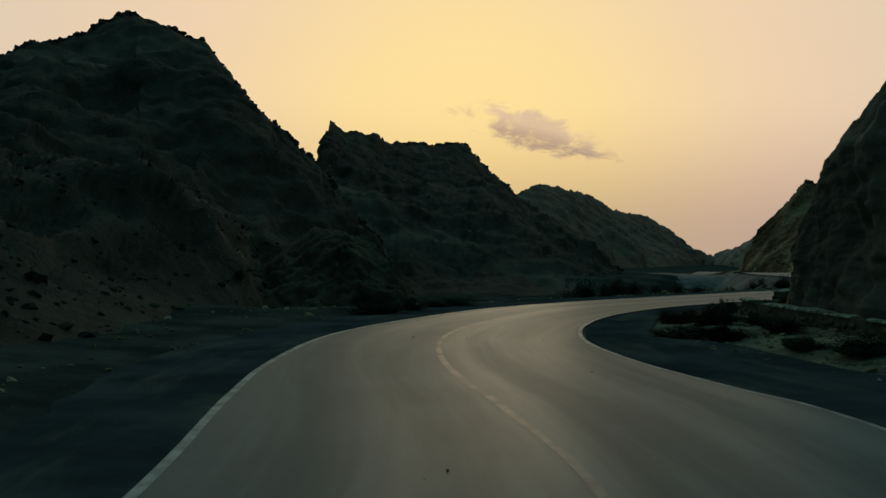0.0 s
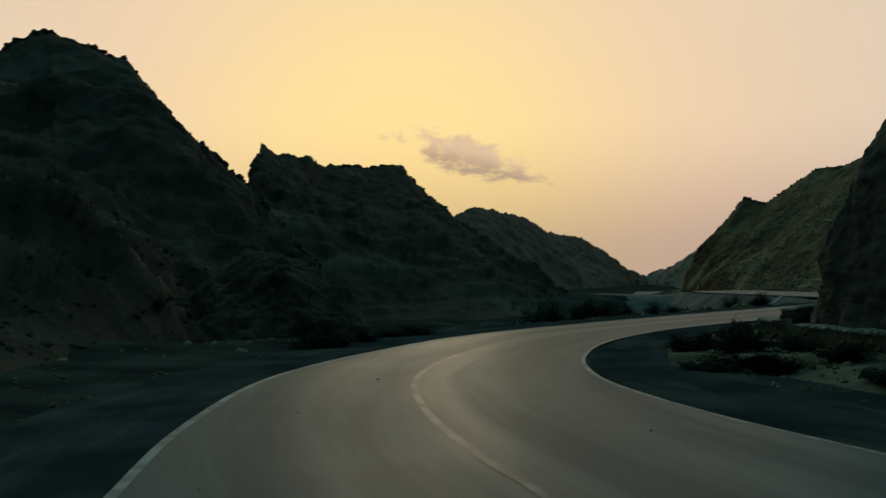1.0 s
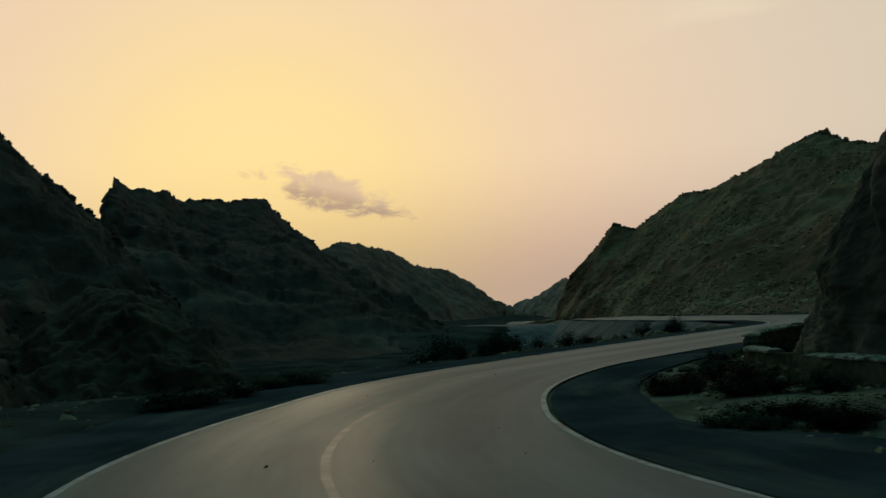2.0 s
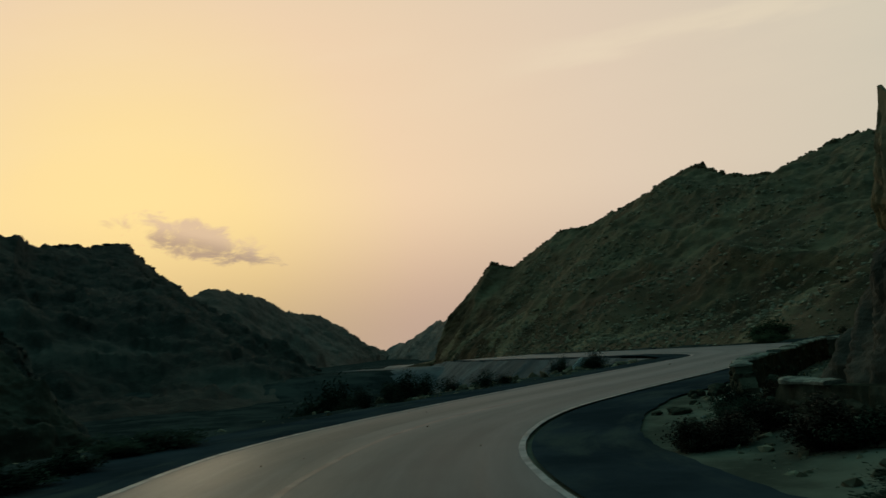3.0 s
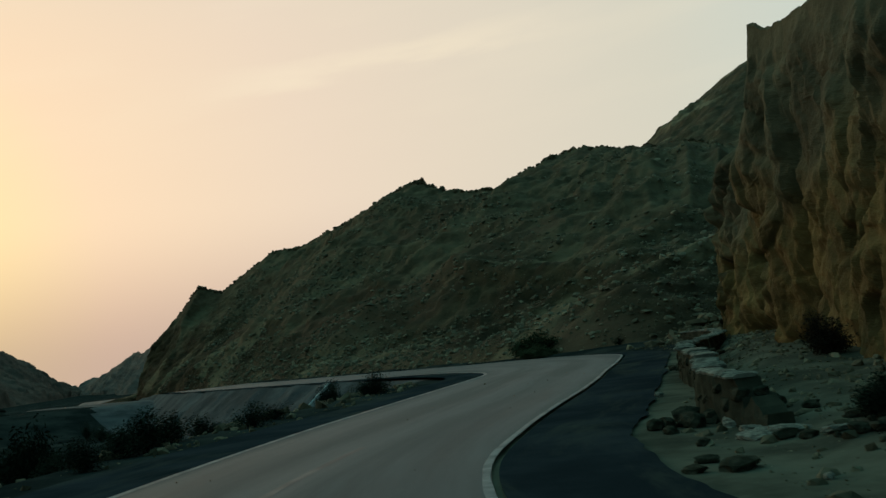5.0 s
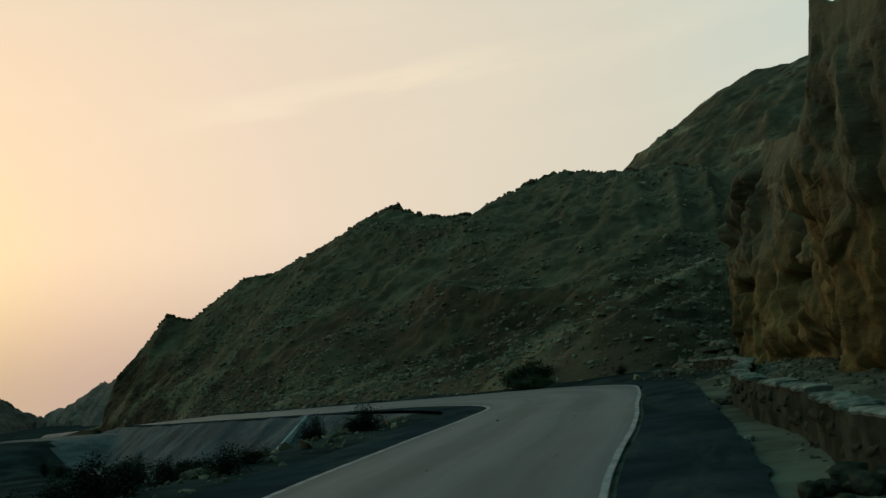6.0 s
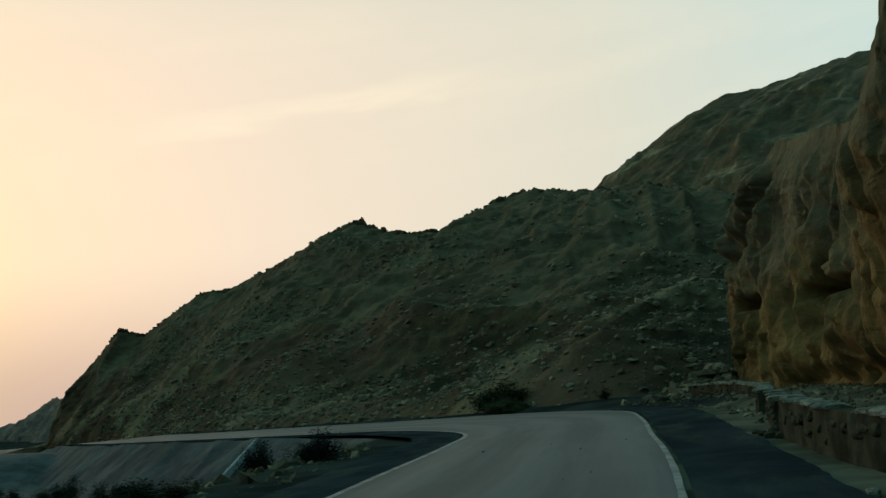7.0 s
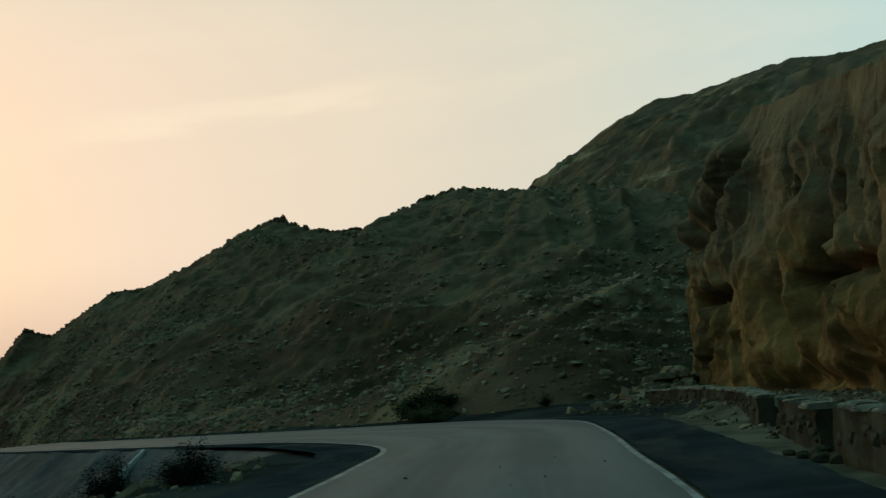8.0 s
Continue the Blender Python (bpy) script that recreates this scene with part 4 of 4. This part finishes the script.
for k in range(12):
    t = k / 11
    rubble(9.7 + 1.9 * t + rng.uniform(-0.3, 0.4), 33.2 + 2.9 * t + rng.uniform(-0.3, 0.3), rng.uniform(0.3, 0.6), "flat pale piece of the broken wall cap", 0.22, rng.uniform(0, 6), 0).data = SLABS
for k in range(56):
    t = rng.random()
    rubble(8.9 + 1.2 * t + rng.uniform(-0.2, 1.3), 30.9 + 2.6 * t + rng.uniform(-0.6, 0.3), 0.09 + 0.26 * rng.random() ** 2, "grey stone in the rubble of the fallen wall", rng.uniform(0.4, 0.7), rng.uniform(0, 6), k)
for k in range(16):
    c = ((12.4, 36.2), (20.1, 44.9), (24.2, 48.4), (20.0, 45.2))[k % 4]
    rubble(c[0] + rng.uniform(-0.7, 0.7), c[1] + rng.uniform(-0.7, 0.7), rng.uniform(0.16, 0.4), "grey stone in a break of the wall", rng.uniform(0.5, 0.8), rng.uniform(0, 6), k)


# ---- drain chute on the retaining wall ----
def build_chute():
    a, b = Vector((26.15, 75.4, -0.42)), Vector((24.2, 74.8, -1.72))
    way = (b - a).normalized()
    side = Vector((-way.y, way.x, 0)).normalized()
    up = way.cross(side)
    if up.z < 0:
        up = -up
    profile = [(-0.06, -0.1), (-0.06, 0.16), (-0.035, 0.16), (-0.035, 0.12), (0.035, 0.12), (0.035, 0.16), (0.06, 0.16), (0.06, -0.1)]
    wide = up.cross(way)
    rows = [[tuple(a.lerp(b, t) + wide * u + up * v) for u, v in profile] for t in np.linspace(0, 1, 12)]
    tagged(new("drain_chute", sheet_mesh("drain_chute", np.array(rows), LIME)), "white concrete drain chute down the retaining wall", "drain chute")


build_chute()


# ---- bushes ----
def bush_parts(seed, foliage, leaves=1100, spread=0.5, stems_many=16):
    """Meshes of one bush, about one metre wide and high: stems and a ragged crown of small leaves."""
    r = random.Random(seed)
    bm = bmesh.new()
    tips = []
    for k in range(stems_many):
        a, lean = r.uniform(0, 6.28), r.uniform(0.15, 1.0)
        tip = Vector((math.cos(a) * lean * spread, math.sin(a) * lean * spread, r.uniform(0.35, 0.95) * (1.1 - 0.55 * lean)))
        tips.append(tip)
        old = None
        for i in range(5):
            t = i / 4
            c = Vector((tip.x * t ** 0.8, tip.y * t ** 0.8, tip.z * t)) + Vector((r.uniform(-1, 1), r.uniform(-1, 1), 0)) * 0.02
            ring = [bm.verts.new(c + Vector((math.cos(q), math.sin(q), 0)) * 0.012 * (1.2 - t)) for q in (0, 2.09, 4.19)]
            if old:
                for m in range(3):
                    bm.faces.new((old[m], old[(m + 1) % 3], ring[(m + 1) % 3], ring[m]))
            old = ring
    stems = bpy.data.meshes.new("branchwork")
    bm.to_mesh(stems)
    bm.free()
    stems.materials.append(TWIG)
    bm = bmesh.new()
    for k in range(leaves):
        tip = tips[k % len(tips)]
        t = r.uniform(0.35, 1.08)
        c = Vector((tip.x * t, tip.y * t, tip.z * t)) + Vector((r.gauss(0, 0.085), r.gauss(0, 0.085), r.gauss(0, 0.075)))
        c.z = max(c.z, 0.01)
        w = Vector((r.gauss(0, 1), r.gauss(0, 1), r.gauss(0, 0.7))).normalized()
        u = w.orthogonal().normalized()
        size = r.uniform(0.012, 0.027)
        bm.faces.new([bm.verts.new(c + d) for d in (w * size * 1.6, u * size * 0.6, -w * size * 1.6, -u * size * 0.6)])
    crown = bpy.data.meshes.new("foliage")
    bm.to_mesh(crown)
    bm.free()
    crown.materials.append(foliage)
    return stems, crown


def make_bush(seed, foliage, label, leaves=1100, many=16):
    stems, crown = bush_parts(seed, foliage, leaves, 0.5, many)
    ob = new("bush")
    tagged(ob, label, "bush", "bushes beside the road")
    part("branchwork", stems, ob)
    part("foliage", crown, ob)
    return ob


def plant(ob, x, y, wide, high, first=False, label=""):
    z = float(ground_height(np.array([x]), np.array([y]))[0]) - 0.03
    m = Matrix.Translation((x, y, z)) @ Matrix.Rotation(x * 5 + y, 4, "Z")
    if first:
        made = ob
        made.matrix_basis = m
    else:
        made = copy_thing(ob, m)
    made.scale = (wide, wide, high)
    if label:
        made["label"] = label
    return made


DARK = [make_bush(k, LEAF, "dark scrubby bush on the gravel beside the road", 6500) for k in (1, 2, 3)]
DRY = [make_bush(k, RUST, "low withered reddish-brown bush on the gravel", 5000) for k in (11, 12)]
THICK = make_bush(5, LEAF, "dense dark bush on the gravel beside the shoulder", 16000, 60)
plant(THICK, 7.6, 54.4, 1.75, 3.0, True, "large dense dark bush at the edge of the dry wash")
plant(DARK[0], 9.6, 56.5, 1.2, 1.3, True)
plant(THICK, 6.9, 55.2, 1.9, 2.4, label="large dense dark bush at the edge of the dry wash")
plant(THICK, 8.4, 53.6, 1.5, 1.9, label="large dense dark bush at the edge of the dry wash")
GREEN = make_bush(6, OLIVE, "dull green bush at the foot of the scree slope", 16000, 60)
plant(GREEN, 34.9, 70.2, 1.7, 0.7, True)
plant(GREEN, 36.2, 71.9, 2.6, 1.35)
plant(DARK[1], 5.9, 24.2, 1.1, 0.40, True)
plant(DARK[2], 8.1, 30.75, 0.5, 0.56, True)
plant(THICK, 8.35, 30.85, 0.36, 0.46)
plant(DRY[0], 6.6, 28.5, 0.8, 0.4, True)
plant(DRY[1], 6.9, 27.0, 1.0, 0.5, True)
for x, y, w, h in ((0.6, 35.6, 1.9, 0.55), (-1.5, 31.6, 1.7, 0.45), (-0.6, 33.2, 1.0, 0.4), (10.6, 33.0, 0.5, 0.5),
                   (5.2, 23.5, 0.9, 0.34), (6.1, 23.0, 1.0, 0.42), (6.9, 20.6, 1.0, 0.36), (7.3, 18.8, 1.2, 0.42), (7.7, 17.2, 1.2, 0.42), (8.0, 15.4, 1.2, 0.42),
                   (7.4, 23.2, 0.9, 0.36), (7.7, 26.0, 0.9, 0.34), (6.9, 26.4, 0.9, 0.40), (7.9, 30.2, 0.8, 0.5)):
    plant(DARK[int(10 * w + x + y) % 3], x, y, w, h)
for x, y, w, h in ((6.1, 28.3, 0.8, 0.42), (6.7, 28.4, 0.7, 0.40), (6.6, 26.7, 0.9, 0.42), (7.4, 28.8, 0.9, 0.4), (9.5, 31.8, 0.5, 0.4), (17.6, 39.2, 0.9, 0.8)):
    plant(DRY[int(10 * w + x) % 2], x, y, w, h)
SHRUB = tagged(make_bush(21, LEAF, "small dark shrub growing in the dry wash", 1800), group="shrubs in the dry wash")
p, r = beside_road(70, left, -8.0, -2.6, 41, 60, 31)
p = p[np.abs(p[:, 0] - 14.8) + np.abs(p[:, 1] - 54.5) > 2.2]
for k, q in enumerate(p):
    plant(SHRUB, q[0], q[1], r.uniform(0.5, 1.2), r.uniform(0.4, 1.0), k == 0)
for k in range(14):
    t = k / 13
    plant(SHRUB, 27 - 4.4 + rng.uniform(-1.5, 0.4), 70 + 34 * t + rng.uniform(-1, 1), rng.uniform(0.9, 1.8), rng.uniform(0.7, 1.6))
for x, y, w, h in ((22.3, 70.4, 1.8, 1.3), (21.6, 68.6, 1.6, 1.2), (22.6, 79.8, 1.9, 1.4), (22.9, 82.4, 1.6, 1.3), (20.8, 66.6, 1.5, 1.2)):
    plant(DARK[int(y) % 3], x, y, w, h, label="dark bush at the foot of the retaining wall")
for k in range(3):
    plant(SHRUB, 36.6 + rng.uniform(-0.6, 1.2), 66 + 3.6 * k + rng.uniform(-0.5, 0.5), rng.uniform(0.6, 1.0), rng.uniform(0.4, 0.7), label="dark shrub at the foot of the scree")
